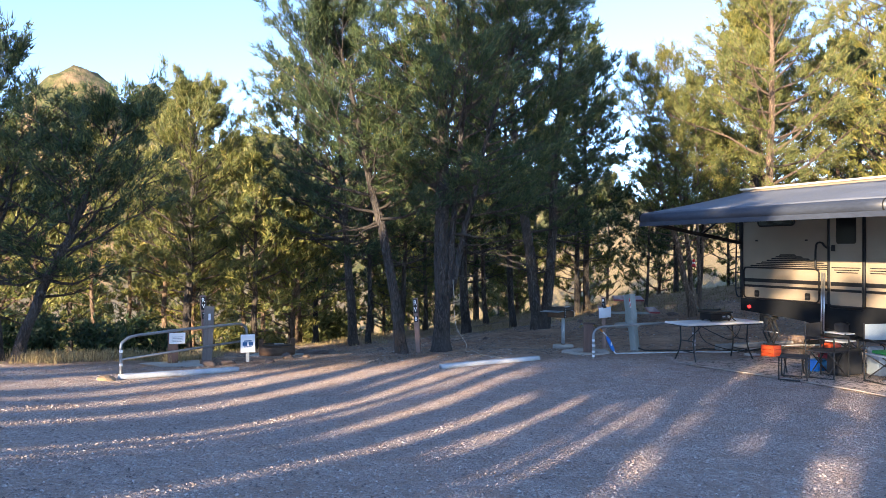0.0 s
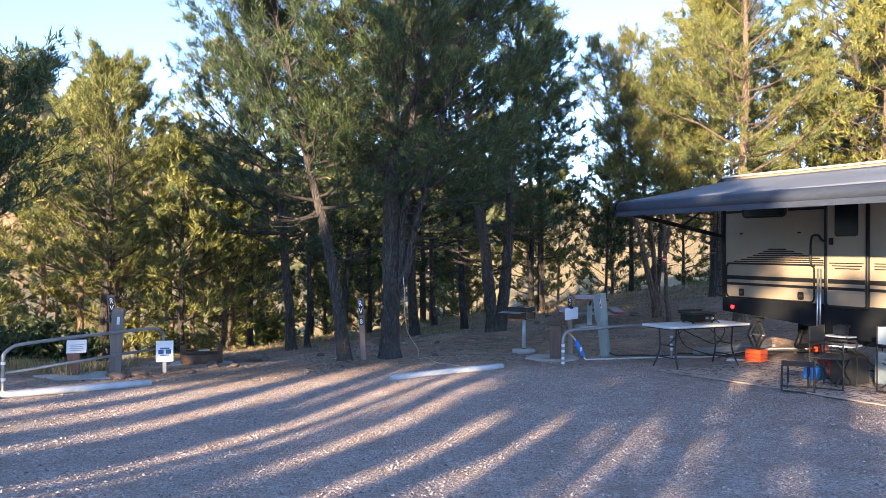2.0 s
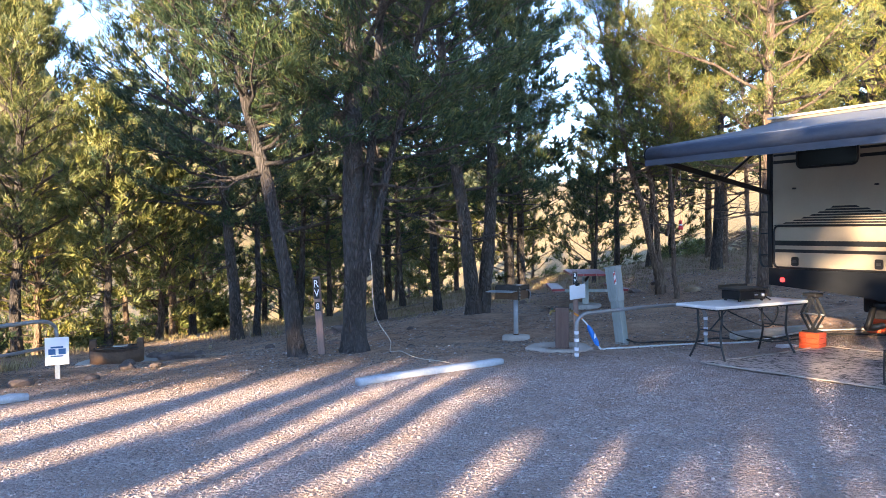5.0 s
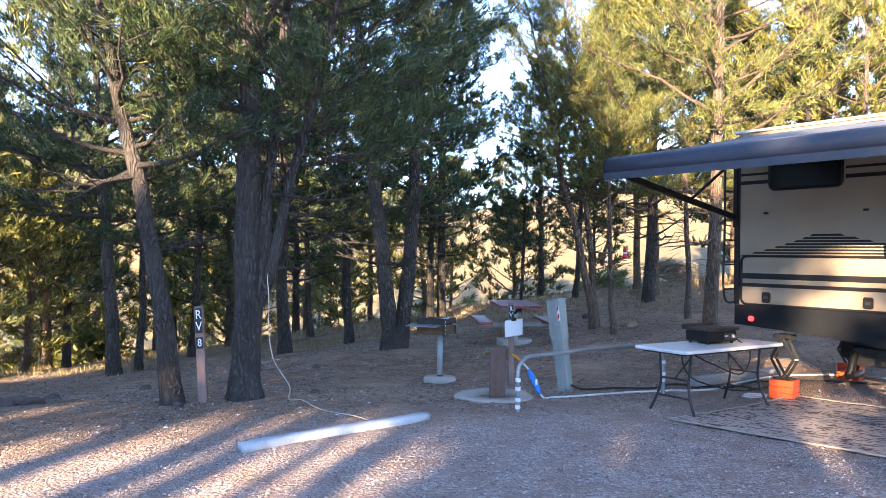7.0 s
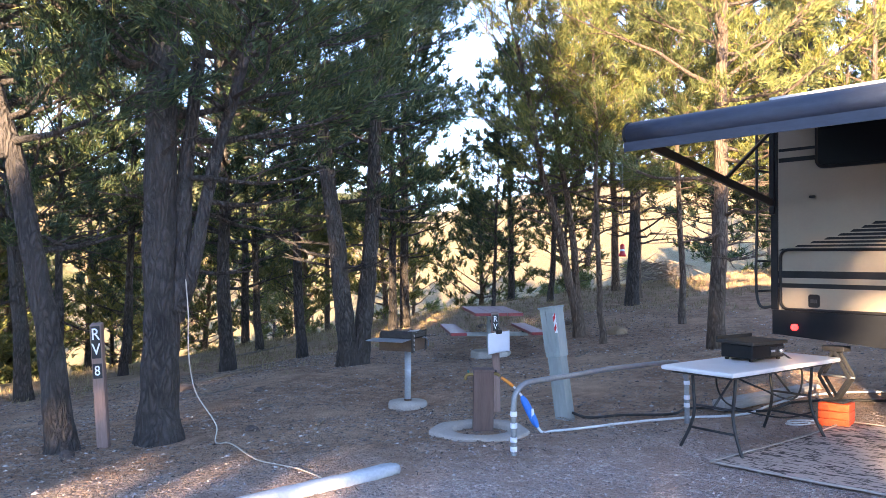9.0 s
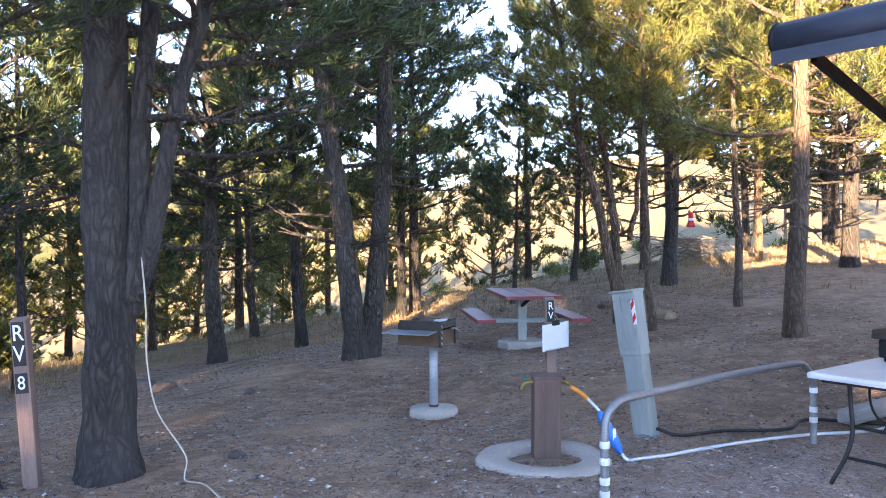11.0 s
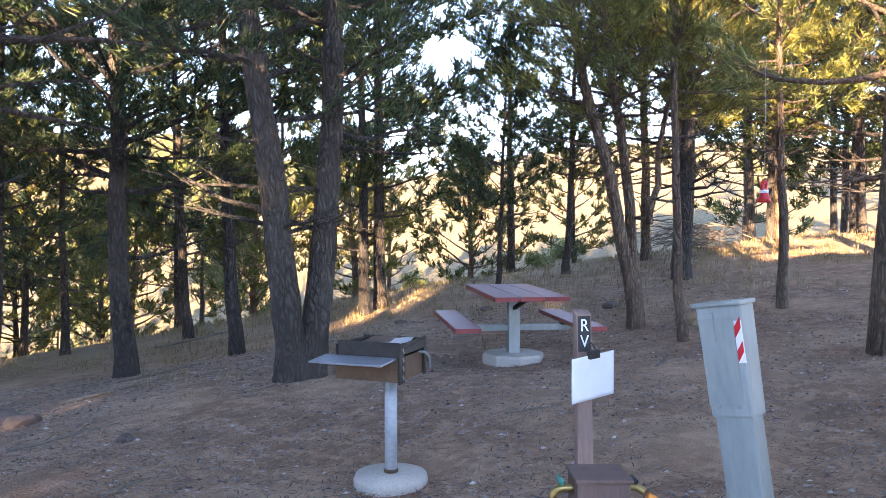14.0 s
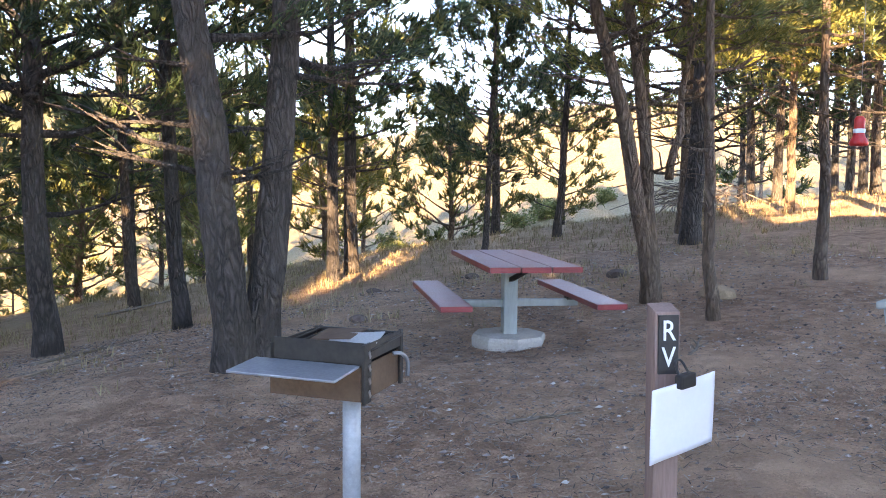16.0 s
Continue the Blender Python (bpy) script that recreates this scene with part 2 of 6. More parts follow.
# ---- ground ----
def ground_material():
    m, n, l, b = material("gravel_and_pine_litter", 0.95)
    w = coords(n, l)
    sep = n.new("ShaderNodeSeparateXYZ")
    l.new(w, sep.inputs[0])

    def calc(op, a, c):
        q = n.new("ShaderNodeMath")
        q.operation = op
        for s, v in zip(q.inputs, (a, c)):
            if isinstance(v, (int, float)):
                s.default_value = v
            else:
                l.new(v, s)
        return q.outputs[0]
    wob = noise_tex(n, l, w, 0.55, 5.0)
    edge = calc("SUBTRACT", sep.outputs["Y"], calc("MULTIPLY", sep.outputs["X"], 0.14))
    edge = calc("ADD", edge, calc("MULTIPLY", calc("SUBTRACT", wob, 0.5), 3.2))
    ed = n.new("ShaderNodeMapRange")
    ed.inputs["From Min"].default_value, ed.inputs["From Max"].default_value = 14.3, 16.3
    l.new(edge, ed.inputs["Value"])
    peb = n.new("ShaderNodeTexVoronoi")
    peb.inputs["Scale"].default_value = 34.0
    l.new(w, peb.inputs["Vector"])
    peb2 = n.new("ShaderNodeTexVoronoi")
    peb2.inputs["Scale"].default_value = 95.0
    l.new(w, peb2.inputs["Vector"])
    sv = n.new("ShaderNodeSeparateColor")
    l.new(peb.outputs["Color"], sv.inputs[0])
    sv2 = n.new("ShaderNodeSeparateColor")
    l.new(peb2.outputs["Color"], sv2.inputs[0])
    fine = noise_tex(n, l, w, 70.0, 4.0, 0.7)
    mid = noise_tex(n, l, w, 3.0, 5.0, 0.65)
    big = noise_tex(n, l, w, 0.6, 4.0)
    gravel = ramp(n, l, sv.outputs[0], [(0.0, (0.268, 0.199, 0.181)), (0.5, (0.494, 0.380, 0.345)), (0.85, (0.680, 0.533, 0.472)), (1.0, (0.850, 0.850, 0.762))])
    gravel = mixed(n, l, 0.5, gravel, ramp(n, l, sv2.outputs[1], [(0.0, (0.289, 0.209, 0.181)), (0.6, (0.515, 0.399, 0.355)), (1.0, (0.850, 0.703, 0.636))]))
    gravel = mixed(n, l, ramp(n, l, mid, [(0.42, (0, 0, 0)), (0.66, (0.850, 0.850, 0.850))]), gravel, (0.412, 0.286, 0.226))
    dirt = ramp(n, l, fine, [(0.28, (0.106, 0.067, 0.052)), (0.5, (0.428, 0.252, 0.159)), (0.66, (0.601, 0.374, 0.241)), (0.78, (0.850, 0.718, 0.497))])
    clump = n.new("ShaderNodeTexVoronoi")
    clump.inputs["Scale"].default_value = 13.0
    l.new(mixed(n, l, 0.12, w, fine), clump.inputs["Vector"])
    cs = n.new("ShaderNodeSeparateColor")
    l.new(clump.outputs["Color"], cs.inputs[0])
    dirt = mixed(n, l, 0.45, dirt, ramp(n, l, cs.outputs[0], [(0.0, (0.164, 0.096, 0.064)), (0.5, (0.400, 0.239, 0.154)), (1.0, (0.692, 0.448, 0.296))]))
    dirt = mixed(n, l, ramp(n, l, mid, [(0.44, (0, 0, 0)), (0.60, (0.7, 0.7, 0.7))]), dirt, (0.235, 0.134, 0.081))
    dirt = mixed(n, l, ramp(n, l, big, [(0.45, (0, 0, 0)), (0.65, (0.5, 0.5, 0.5))]), dirt, (0.649, 0.430, 0.280))
    straw = ramp(n, l, fine, [(0.3, (0.13, 0.106, 0.052)), (0.7, (0.34, 0.28, 0.14))])
    col = mixed(n, l, ed.outputs[0], gravel, dirt)
    # dry grass beyond the camp: towards the valley and on the far hill
    far = calc("SUBTRACT", calc("ADD", calc("MULTIPLY", sep.outputs["X"], -0.55), sep.outputs["Y"]), 0.0)
    far = calc("ADD", far, calc("MULTIPLY", calc("SUBTRACT", wob, 0.5), 9.0))
    g1 = n.new("ShaderNodeMapRange")
    g1.inputs["From Min"].default_value, g1.inputs["From Max"].default_value = 27.0, 33.0
    g1.inputs["To Max"].default_value = 0.85
    l.new(far, g1.inputs["Value"])
    g2 = n.new("ShaderNodeMapRange")
    g2.inputs["From Min"].default_value, g2.inputs["From Max"].default_value = 27.0, 36.0
    l.new(calc("ADD", sep.outputs["Y"], calc("MULTIPLY", calc("SUBTRACT", wob, 0.5), 6.0)), g2.inputs["Value"])
    col = mixed(n, l, calc("MULTIPLY", calc("MAXIMUM", g1.outputs[0], g2.outputs[0]), calc("ADD", mid, 0.35)), col, straw)
    l.new(col, b.inputs["Base Color"])
    hh = calc("ADD", calc("MULTIPLY", peb.outputs["Distance"], -1.2), calc("ADD", fine, calc("MULTIPLY", mid, 2.0)))
    bumped(n, l, b, hh, 1.0, 0.03)
    return m


GROUND = ground_material()


def build_ground():
    n = 330
    a = np.linspace(-1, 1, n)
    s = np.sinh(6.6 * a) / np.sinh(6.6) * 2500
    x, y = np.meshgrid(s + 1.5, s + 13.0, indexing="ij")
    z = gz(x, y)
    near = np.exp(-(np.hypot(x - 1, y - 14) / 30) ** 2)
    rough = np.array([[noise.noise((p * 0.9, q * 0.9, 0.0)) * 0.035 + noise.noise((p * 3.1, q * 3.1, 5.0)) * 0.014 for p, q in zip(xr, yr)] for xr, yr in zip(x, y)])
    pad = 1 / (1 + np.exp(np.clip((y - 0.14 * x - 15.5) * 1.5, -50, 50)))
    z = z + rough * near * (1 - 0.75 * pad)
    v = np.stack([x, y, z], -1).reshape(-1, 3)
    i, j = np.meshgrid(np.arange(n - 1), np.arange(n - 1), indexing="ij")
    q = (i * n + j).reshape(-1)
    f = np.stack([q, q + n, q + n + 1, q + 1], -1)
    put("ground", raw_mesh("ground", v, f, GROUND, True), label="grey gravel pad merging into brown pine-litter dirt and dry grass", category="ground", kind="structure")


build_ground()


# ---- trees ----
def unit(v):
    return v / np.maximum(np.linalg.norm(v, axis=-1, keepdims=True), 1e-9)


def grow(seed, stems, crown_base, reach, limbs=40, twigs=5, tufts=9, blades=9, blade=0.17, wide=0.024, dead=6, top=0.15, fat=8, fine=True):
    """Trunk, limb and needle arrays of one conifer. stems: (offset, lean, bow, height, radius, first height)."""
    r = np.random.default_rng(seed)
    trunk, limb, cen, axis = [], [], [], []
    for off, lean, bow, H, rad, h0 in stems:
        rings = 90 if fat > 10 else 15
        hs = h0 + (H - h0) * np.linspace(0, 1, rings) ** 1.25
        q = (hs - h0) / (H - h0)
        off, lean, bow = (np.array((*v, 0.0)) for v in (off, lean, bow))
        pts = off + np.outer(hs - h0, lean) + np.outer(q ** 2, bow) + np.outer(hs, (0, 0, 1.0))
        bends = np.vstack([np.zeros(2), np.cumsum(r.normal(0, 0.022, (14, 2)), axis=0)])
        pts[:, :2] += np.stack([np.interp(np.linspace(0, 14, rings), np.arange(15), bends[:, c]) for c in (0, 1)], 1)
        if h0 == 0:
            pts[0, 2] = -0.25
        rr = rad * np.maximum((1 - q) ** 0.75, 0.05) * (1 + (0.45 * np.exp(-hs / 0.18) if h0 == 0 else 0))
        trunk.append((pts, rr))

        def at(h):
            return np.array([np.interp(h, pts[:, 2], pts[:, c]) for c in range(3)]), np.interp(h, pts[:, 2], rr)
        cb = max(crown_base, h0 + 0.6)
        for i in range(limbs + dead):
            bare = i >= limbs
            g = (i + r.random()) / limbs
            h = cb + (H - 0.25 - cb) * g ** 0.92 if not bare else cb * (0.55 + 0.75 * r.random())
            g = max(0.0, (h - cb) / (H - cb))
            if h > H - 0.1 or h < h0:
                continue
            p0, rl = at(h)
            az2 = i * 2.39996 + r.normal(0, 0.5)
            shape = (0.62 + 0.38 * min(1, g / 0.22)) * ((1 - g) ** 0.72 + top)
            L = reach * shape * (0.55 + 0.6 * r.random()) * (0.75 if bare else 1)
            up = math.tan(radians(2 + 50 * g ** 0.9 + r.normal(0, 9)))
            d = unit(np.array([math.cos(az2), math.sin(az2), up]))
            s = np.linspace(0, 1, 6 if fine else 4)
            lp = p0 + np.outer(s * L, d)
            lp[:, 2] += (0.06 if bare else 0.24) * L * s ** 2
            lp[1:] += np.cumsum(r.normal(0, 0.035 * L / 1.5, (len(s) - 1, 3)), axis=0)
            limb.append((lp, np.maximum(min(0.45 * rl, 0.012 + 0.016 * L) * (1 - 0.85 * s), 0.004)))
            for k in range(twigs if not bare else 3):
                t0 = 0.3 + 0.68 * (k + r.random()) / twigs
                b0 = np.array([np.interp(t0, s, lp[:, c]) for c in range(3)])
                turn = (1 if k % 2 else -1) * radians(25 + 40 * r.random())
                td = np.array([d[0] * math.cos(turn) - d[1] * math.sin(turn), d[0] * math.sin(turn) + d[1] * math.cos(turn), d[2] * 0.6 + 0.45 * r.random() + 0.12])
                td = unit(td)
                tl = L * (0.22 + 0.26 * r.random()) + 0.12
                k3 = 3 if fine else 2
                tp = b0 + np.outer(np.linspace(0, tl, k3), td)
                tp[1:] += r.normal(0, 0.03, (k3 - 1, 3))
                limb.append((tp, np.linspace(0.011, 0.004, k3)))
                if bare:
                    continue
                u = 0.35 + 0.75 * r.random(tufts) ** 0.6
                c = b0 + np.outer(u * tl, td) + r.normal(0, 0.06, (tufts, 3))
                cen.append(c)
                axis.append(np.tile(td + (0, 0, 0.35), (tufts, 1)))
            if not bare:
                m = max(3, tufts // 2)
                u = 0.55 + 0.5 * r.random(m)
                cen.append(p0 + np.outer(u * L, d) + np.outer(0.24 * L * u ** 2, (0, 0, 1.0)) + r.normal(0, 0.09, (m, 3)))
                axis.append(np.tile(d + (0, 0, 0.4), (m, 1)))
        cen.append(at(H)[0] + r.normal(0, 0.12, (tufts * 2, 3)) * (1, 1, 2))
        axis.append(np.tile((0, 0, 1.0), (tufts * 2, 1)))
    tv, tf = tube_arrays(trunk, fat)
    if fat > 10:
        # furrowed plates of bark stand out from the stem
        first = 0
        for pts, rr in trunk:
            for k in range(len(pts)):
                for q in range(first + k * fat, first + (k + 1) * fat):
                    out = tv[q] - pts[k]
                    tv[q] += out * (0.16 * noise.noise((out[0] * 22 + 3, out[1] * 22, tv[q][2] * 3.2)) + 0.10 * noise.noise((tv[q][0] * 9, tv[q][1] * 9, tv[q][2] * 1.1)))
            first += len(pts) * fat
    lv, lf = tube_arrays(limb, 4 if fine else 3, False)
    c, a = np.concatenate(cen), unit(np.concatenate(axis))
    c, a = np.repeat(c, blades, 0), np.repeat(a, blades, 0)
    n = len(c)
    d = unit(a * 0.8 + r.normal(0, 0.5, (n, 3)) + (0, 0, 0.15))
    side = unit(np.cross(d, r.normal(0, 1, (n, 3))))
    ln = blade * (0.55 + 0.7 * r.random((n, 1)))
    base = c + r.normal(0, 0.03, (n, 3))
    w = wide * (0.7 + 0.6 * r.random((n, 1)))
    cv = np.stack([base - side * w / 2, base + side * w / 2, base + d * ln], 1).reshape(-1, 3)
    cf = np.arange(3 * n).reshape(-1, 3)
    return tv, tf, lv, lf, cv, cf


def plant(at, seed, stems, label, category="tree", group="camp pines", bark=None, needles=None, **more):
    tv, tf, lv, lf, cv, cf = grow(seed, stems, **more)
    tree = holder("pine_tree", at, label, category, group)
    put("trunk", raw_mesh("trunk", tv, tf, bark or BARK, True), tree)
    put("branchwork", raw_mesh("branchwork", lv, lf, bark or BARK, True), tree, kind="stuff")
    put("crown", raw_mesh("crown", cv, cf, needles or NEEDLES), tree, kind="stuff")
    return tree


def stand(x, y, turn=0.0, size=1.0, tall=1.0):
    return pose(x, y, gh(x, y) - 0.03, 0, 0, turn) @ Matrix.Diagonal((size, size, size * tall, 1))


# the pines that stand round the pitch, each as it grows
plant(stand(-0.03, 17.28), 11, [((0, 0), (-0.01, 0.01), (-0.1, 0.1), 12.5, 0.178, 0.0), ((0.15, -0.02), (0.05, 0.02), (0.3, 0.2), 10.5, 0.08, 1.2), ((0.17, -0.06), (0.235, -0.03), (0.3, -0.2), 8.5, 0.07, 1.3)],
      "tall pine with furrowed grey bark forking low into three stems", crown_base=2.9, reach=2.9, limbs=42, twigs=6, tufts=13, blades=15, blade=0.14, wide=0.017, dead=3, fat=26)
plant(stand(-0.89, 17.36), 12, [((0, 0), (-0.155, 0.04), (-0.5, 0.3), 8.0, 0.125, 0.0)],
      "slender leaning pine with grey bark and dead lower branches", crown_base=2.9, reach=2.7, limbs=52, twigs=6, tufts=14, blades=14, blade=0.14, wide=0.017, dead=6, fat=24)
plant(stand(2.75, 22.6), 13, [((-0.08, 0), (-0.17, -0.03), (0.55, 0.2), 10.5, 0.165, 0.0), ((0.10, 0.05), (0.075, 0.02), (-0.1, 0.2), 10.8, 0.155, 0.0)],
      "twin-stemmed pine whose dark trunks part at the ground", crown_base=2.7, reach=2.5, limbs=38, twigs=6, tufts=12, blades=13, blade=0.15, wide=0.018, dead=6, fat=24)
plant(stand(0.77, 26.4), 14, [((0, 0), (-0.04, 0.0), (0.1, 0.2), 9.5, 0.155, 0.0)], "dark pine trunk with a dense high crown", crown_base=2.7, reach=3.2, limbs=60, twigs=6, tufts=15, blades=11, wide=0.022)
plant(stand(-2.8, 25.2), 15, [((0, 0), (-0.05, 0.0), (-0.3, 0.0), 9.2, 0.15, 0.0)], "dark pine with a wide ragged crown", crown_base=2.8, reach=3.2, limbs=52, twigs=6, tufts=14)
plant(stand(-2.43, 25.95), 16, [((0, 0), (0.0, 0.0), (0.1, 0.0), 7.5, 0.09, 0.0)], "thin young pine in deep shade", crown_base=2.6, reach=1.7, limbs=34, tufts=8, needles=NEEDLES)
plant(stand(7.25, 23.2), 17, [((0, 0), (-0.17, 0.0), (-0.3, 0.3), 7.5, 0.10, 0.0), ((0.1, 0.1), (-0.10, 0.03), (0.0, 0.3), 7.8, 0.085, 0.0), ((0.15, -0.05), (0.16, 0.02), (0.2, 0.0), 5.0, 0.05, 1.4)],
      "clump of leaning juniper stems with thin foliage", crown_base=2.7, reach=1.7, limbs=26, tufts=8, blades=11, blade=0.15, wide=0.016, bark=BARK_WARM, needles=NEEDLES_SUNLIT)
plant(stand(11.13, 27.86), 18, [((0, 0), (-0.03, 0.0), (0.2, 0.2), 10.0, 0.15, 0.0)], "sunlit pine trunk with bare lower branches", crown_base=2.8, reach=2.3, limbs=50, tufts=12, blades=11, blade=0.15, wide=0.016, bark=BARK_WARM, needles=NEEDLES_SUNLIT)
plant(stand(8.15, 20.1), 19, [((0, 0), (0.01, 0.0), (0.1, 0.2), 10.5, 0.135, 0.0)], "straight pine with warm bark lit by the sun", crown_base=2.6, reach=2.4, limbs=54, tufts=13, blades=11, blade=0.15, wide=0.016, dead=10, bark=BARK_WARM, needles=NEEDLES_SUNLIT)
plant(stand(9.28, 22.8), 20, [((0, 0), (-0.02, 0.0), (0.0, 0.1), 6.5, 0.07, 0.0)], "thin pine pole with few branches", crown_base=2.5, reach=1.5, limbs=30, tufts=8, blades=11, blade=0.15, wide=0.016, bark=BARK_WARM, needles=NEEDLES_SUNLIT)
plant(stand(7.15, 22.0), 21, [((0, 0), (-0.02, 0.0), (0.0, 0.1), 6.8, 0.06, 0.0)], "thin pine pole with few branches", crown_base=2.9, reach=1.5, limbs=28, tufts=8, blades=11, blade=0.15, wide=0.016, bark=BARK_WARM, needles=NEEDLES_SUNLIT)
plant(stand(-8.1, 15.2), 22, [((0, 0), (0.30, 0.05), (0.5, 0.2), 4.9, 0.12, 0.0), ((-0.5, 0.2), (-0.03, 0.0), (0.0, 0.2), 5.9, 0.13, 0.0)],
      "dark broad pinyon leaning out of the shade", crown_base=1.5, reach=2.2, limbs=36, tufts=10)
plant(stand(10.3, 26.6), 23, [((0, 0), (0.0, 0.0), (0.2, 0.0), 10.0, 0.16, 0.0)], "tall sunlit pine behind the trailer", crown_base=2.2, reach=2.6, limbs=66, twigs=6, tufts=14, needles=NEEDLES_SUNLIT)
plant(stand(14.2, 25.6), 24, [((0, 0), (0.02, 0.0), (-0.2, 0.0), 11.5, 0.18, 0.0)], "tall sunlit pine with a broad golden crown", crown_base=2.0, reach=3.2, limbs=70, twigs=6, tufts=15, needles=NEEDLES_SUNLIT)
plant(stand(-8.5, 26.5), 25, [((0, 0), (0.0, 0.0), (0.2, 0.0), 8.8, 0.16, 0.0)], "sunlit yellow-green pine at the pitch's edge", group="woodland pines", crown_base=2.0, reach=2.6, limbs=70, twigs=6, tufts=15, needles=NEEDLES_SUNLIT)

# the wood behind: five growths, repeated at other sizes and turns
KINDS = []
for n_kind, (hh, reach, cb, seed, mat, bark) in enumerate(((8.5, 2.0, 1.8, 31, NEEDLES, BARK), (10.0, 2.4, 2.6, 32, NEEDLES_SUNLIT, BARK_WARM), (6.5, 1.9, 1.0, 33, NEEDLES_SUNLIT, BARK), (9.0, 1.8, 2.4, 34, NEEDLES, BARK), (5.0, 1.8, 0.5, 35, NEEDLES_SUNLIT, BARK_WARM))):
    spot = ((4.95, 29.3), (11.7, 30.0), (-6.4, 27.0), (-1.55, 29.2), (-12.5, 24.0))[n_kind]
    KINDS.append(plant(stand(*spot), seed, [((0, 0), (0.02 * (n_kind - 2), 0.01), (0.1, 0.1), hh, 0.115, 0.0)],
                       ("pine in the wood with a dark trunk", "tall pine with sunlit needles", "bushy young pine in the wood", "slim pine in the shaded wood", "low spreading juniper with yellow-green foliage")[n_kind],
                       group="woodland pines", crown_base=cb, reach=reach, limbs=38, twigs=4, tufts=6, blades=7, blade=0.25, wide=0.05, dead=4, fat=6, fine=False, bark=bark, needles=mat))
wood = random.Random(7)
SPOTS = [(-0.7, 31.5, 0), (1.66, 30.7, 3), (1.5, 35.6, 0), (2.36, 26.85, 3), (-3.2, 35.8, 0), (5.4, 29.8, 3), (9.6, 29.9, 3), (9.7, 33.2, 0), (14.0, 28.4, 1), (16.8, 26.8, 1), (12.5, 21.5, 1), (16.0, 21.0, 1), (19.0, 23.0, 1),
         (-10.5, 30.0, 1), (-7.0, 31.0, 1), (-4.8, 30.0, 0), (-16.0, 28.0, 1), (-13.0, 33.0, 1), (7.0, 27.5, 3), (20.0, 18.0, 1), (23.0, 22.0, 1), (-11.0, 19.5, 4), (-12.5, 28.5, 1), (-6.0, 33.0, 1), (-9.0, 36.0, 1), (-5.5, 28.8, 4), (-1.9, 34.2, 2), (-5.2, 35.5, 4), (0.2, 36.8, 4), (3.4, 36.4, 4), (6.1, 35.6, 4), (4.6, 39.0, 1), (10.2, 37.4, 4), (8.6, 42.0, 1), (2.1, 42.0, 1), (-2.8, 38.6, 2), (-0.8, 40.5, 2), (-11.2, 35.5, 2), (-14.5, 31.0, 2),
         (15.5, 30.4, 0), (17.2, 29.2, 3), (19.0, 31.2, 0), (18.0, 34.0, 3), (20.4, 33.0, 0), (22.3, 35.2, 3), (21.2, 29.3, 0), (24.3, 33.0, 3), (20.5, 37.5, 0)]
tries = 0
while len(SPOTS) < 134 and tries < 4000:
    tries += 1
    a, d = radians(wood.uniform(-48, 52)), 29 + 75 * wood.random() ** 1.2
    x, y = 1 + d * math.sin(a), 6 + d * math.cos(a)
    if 7 < x < 40 and y > 33 and wood.random() < 0.55:
        continue
    if y > 27 and 29.5 < math.degrees(math.atan2(x - 1.7, y - 14.5)) < 36:
        continue
    if x > -2 and 36 < y < 84 and wood.random() < 0.55:
        continue
    if any(math.hypot(x - p, y - q) < 2.0 for p, q, _ in SPOTS) or y < 27 - 0.2 * abs(x):
        continue
    SPOTS.append((x, y, wood.choice((1, 1, 2, 0, 3, 4, 1))))
HEIGHTS = (8.5, 10.0, 6.5, 9.0, 5.0)


def fitting(x, y, kind):
    """Size of a tree: the wood is lower towards the valley and the gap over the far hill."""
    d, a = math.hypot(x, y), math.degrees(math.atan2(x, y))
    rise = 0.165 if a < -11 else 0.30 if a < 10.5 else 0.10 if a < 14.5 else 0.27
    rise *= wood.uniform(0.8, 1.05)
    return max(0.35, min(wood.uniform(0.8, 1.25), (1.6 + d * rise - gh(x, y)) / HEIGHTS[kind]))


for x, y, kind in SPOTS:
    copy_thing(KINDS[kind], stand(x, y, wood.uniform(0, 360), fitting(x, y, kind), wood.uniform(0.95, 1.05)))

# a belt of unseen pines added behind the walker to throw shade over the pitch
high = plant(stand(-25.0, -10.5) @ Matrix.Diagonal((1, 1, 0.90, 1)), 81, [((0, 0), (0.01, 0.0), (0.1, 0.1), 10.0, 0.15, 0.0)], "unseen tall pine with a dense high crown, added to cast shade", group="pines behind the pitch", crown_base=3.0, reach=1.9, limbs=60, twigs=4, tufts=6, blades=4, blade=0.45, wide=0.20, dead=0, fat=7, fine=False)
bare = plant(stand(-13.4, -10.2) @ Matrix.Diagonal((1, 1, 1.0, 1)), 83, [((0, 0), (0.01, 0.0), (0.1, 0.1), 10.0, 0.15, 0.0)], "unseen tall pine with a bare trunk under a dense crown, added to cast shade", group="pines behind the pitch", crown_base=3.5, reach=2.0, limbs=80, twigs=4, tufts=6, blades=4, blade=0.45, wide=0.20, dead=0, fat=7, fine=False)
for x, y, top in ((-11.9, -10.4, 10.8), (-10.5, -9.6, 10.2), (-12.7, -13.2, 10.2)):
    copy_thing(bare, stand(x, y, wood.uniform(0, 360), 1.0) @ Matrix.Diagonal((1, 1, (top - gh(x, y)) / 10.0, 1)))
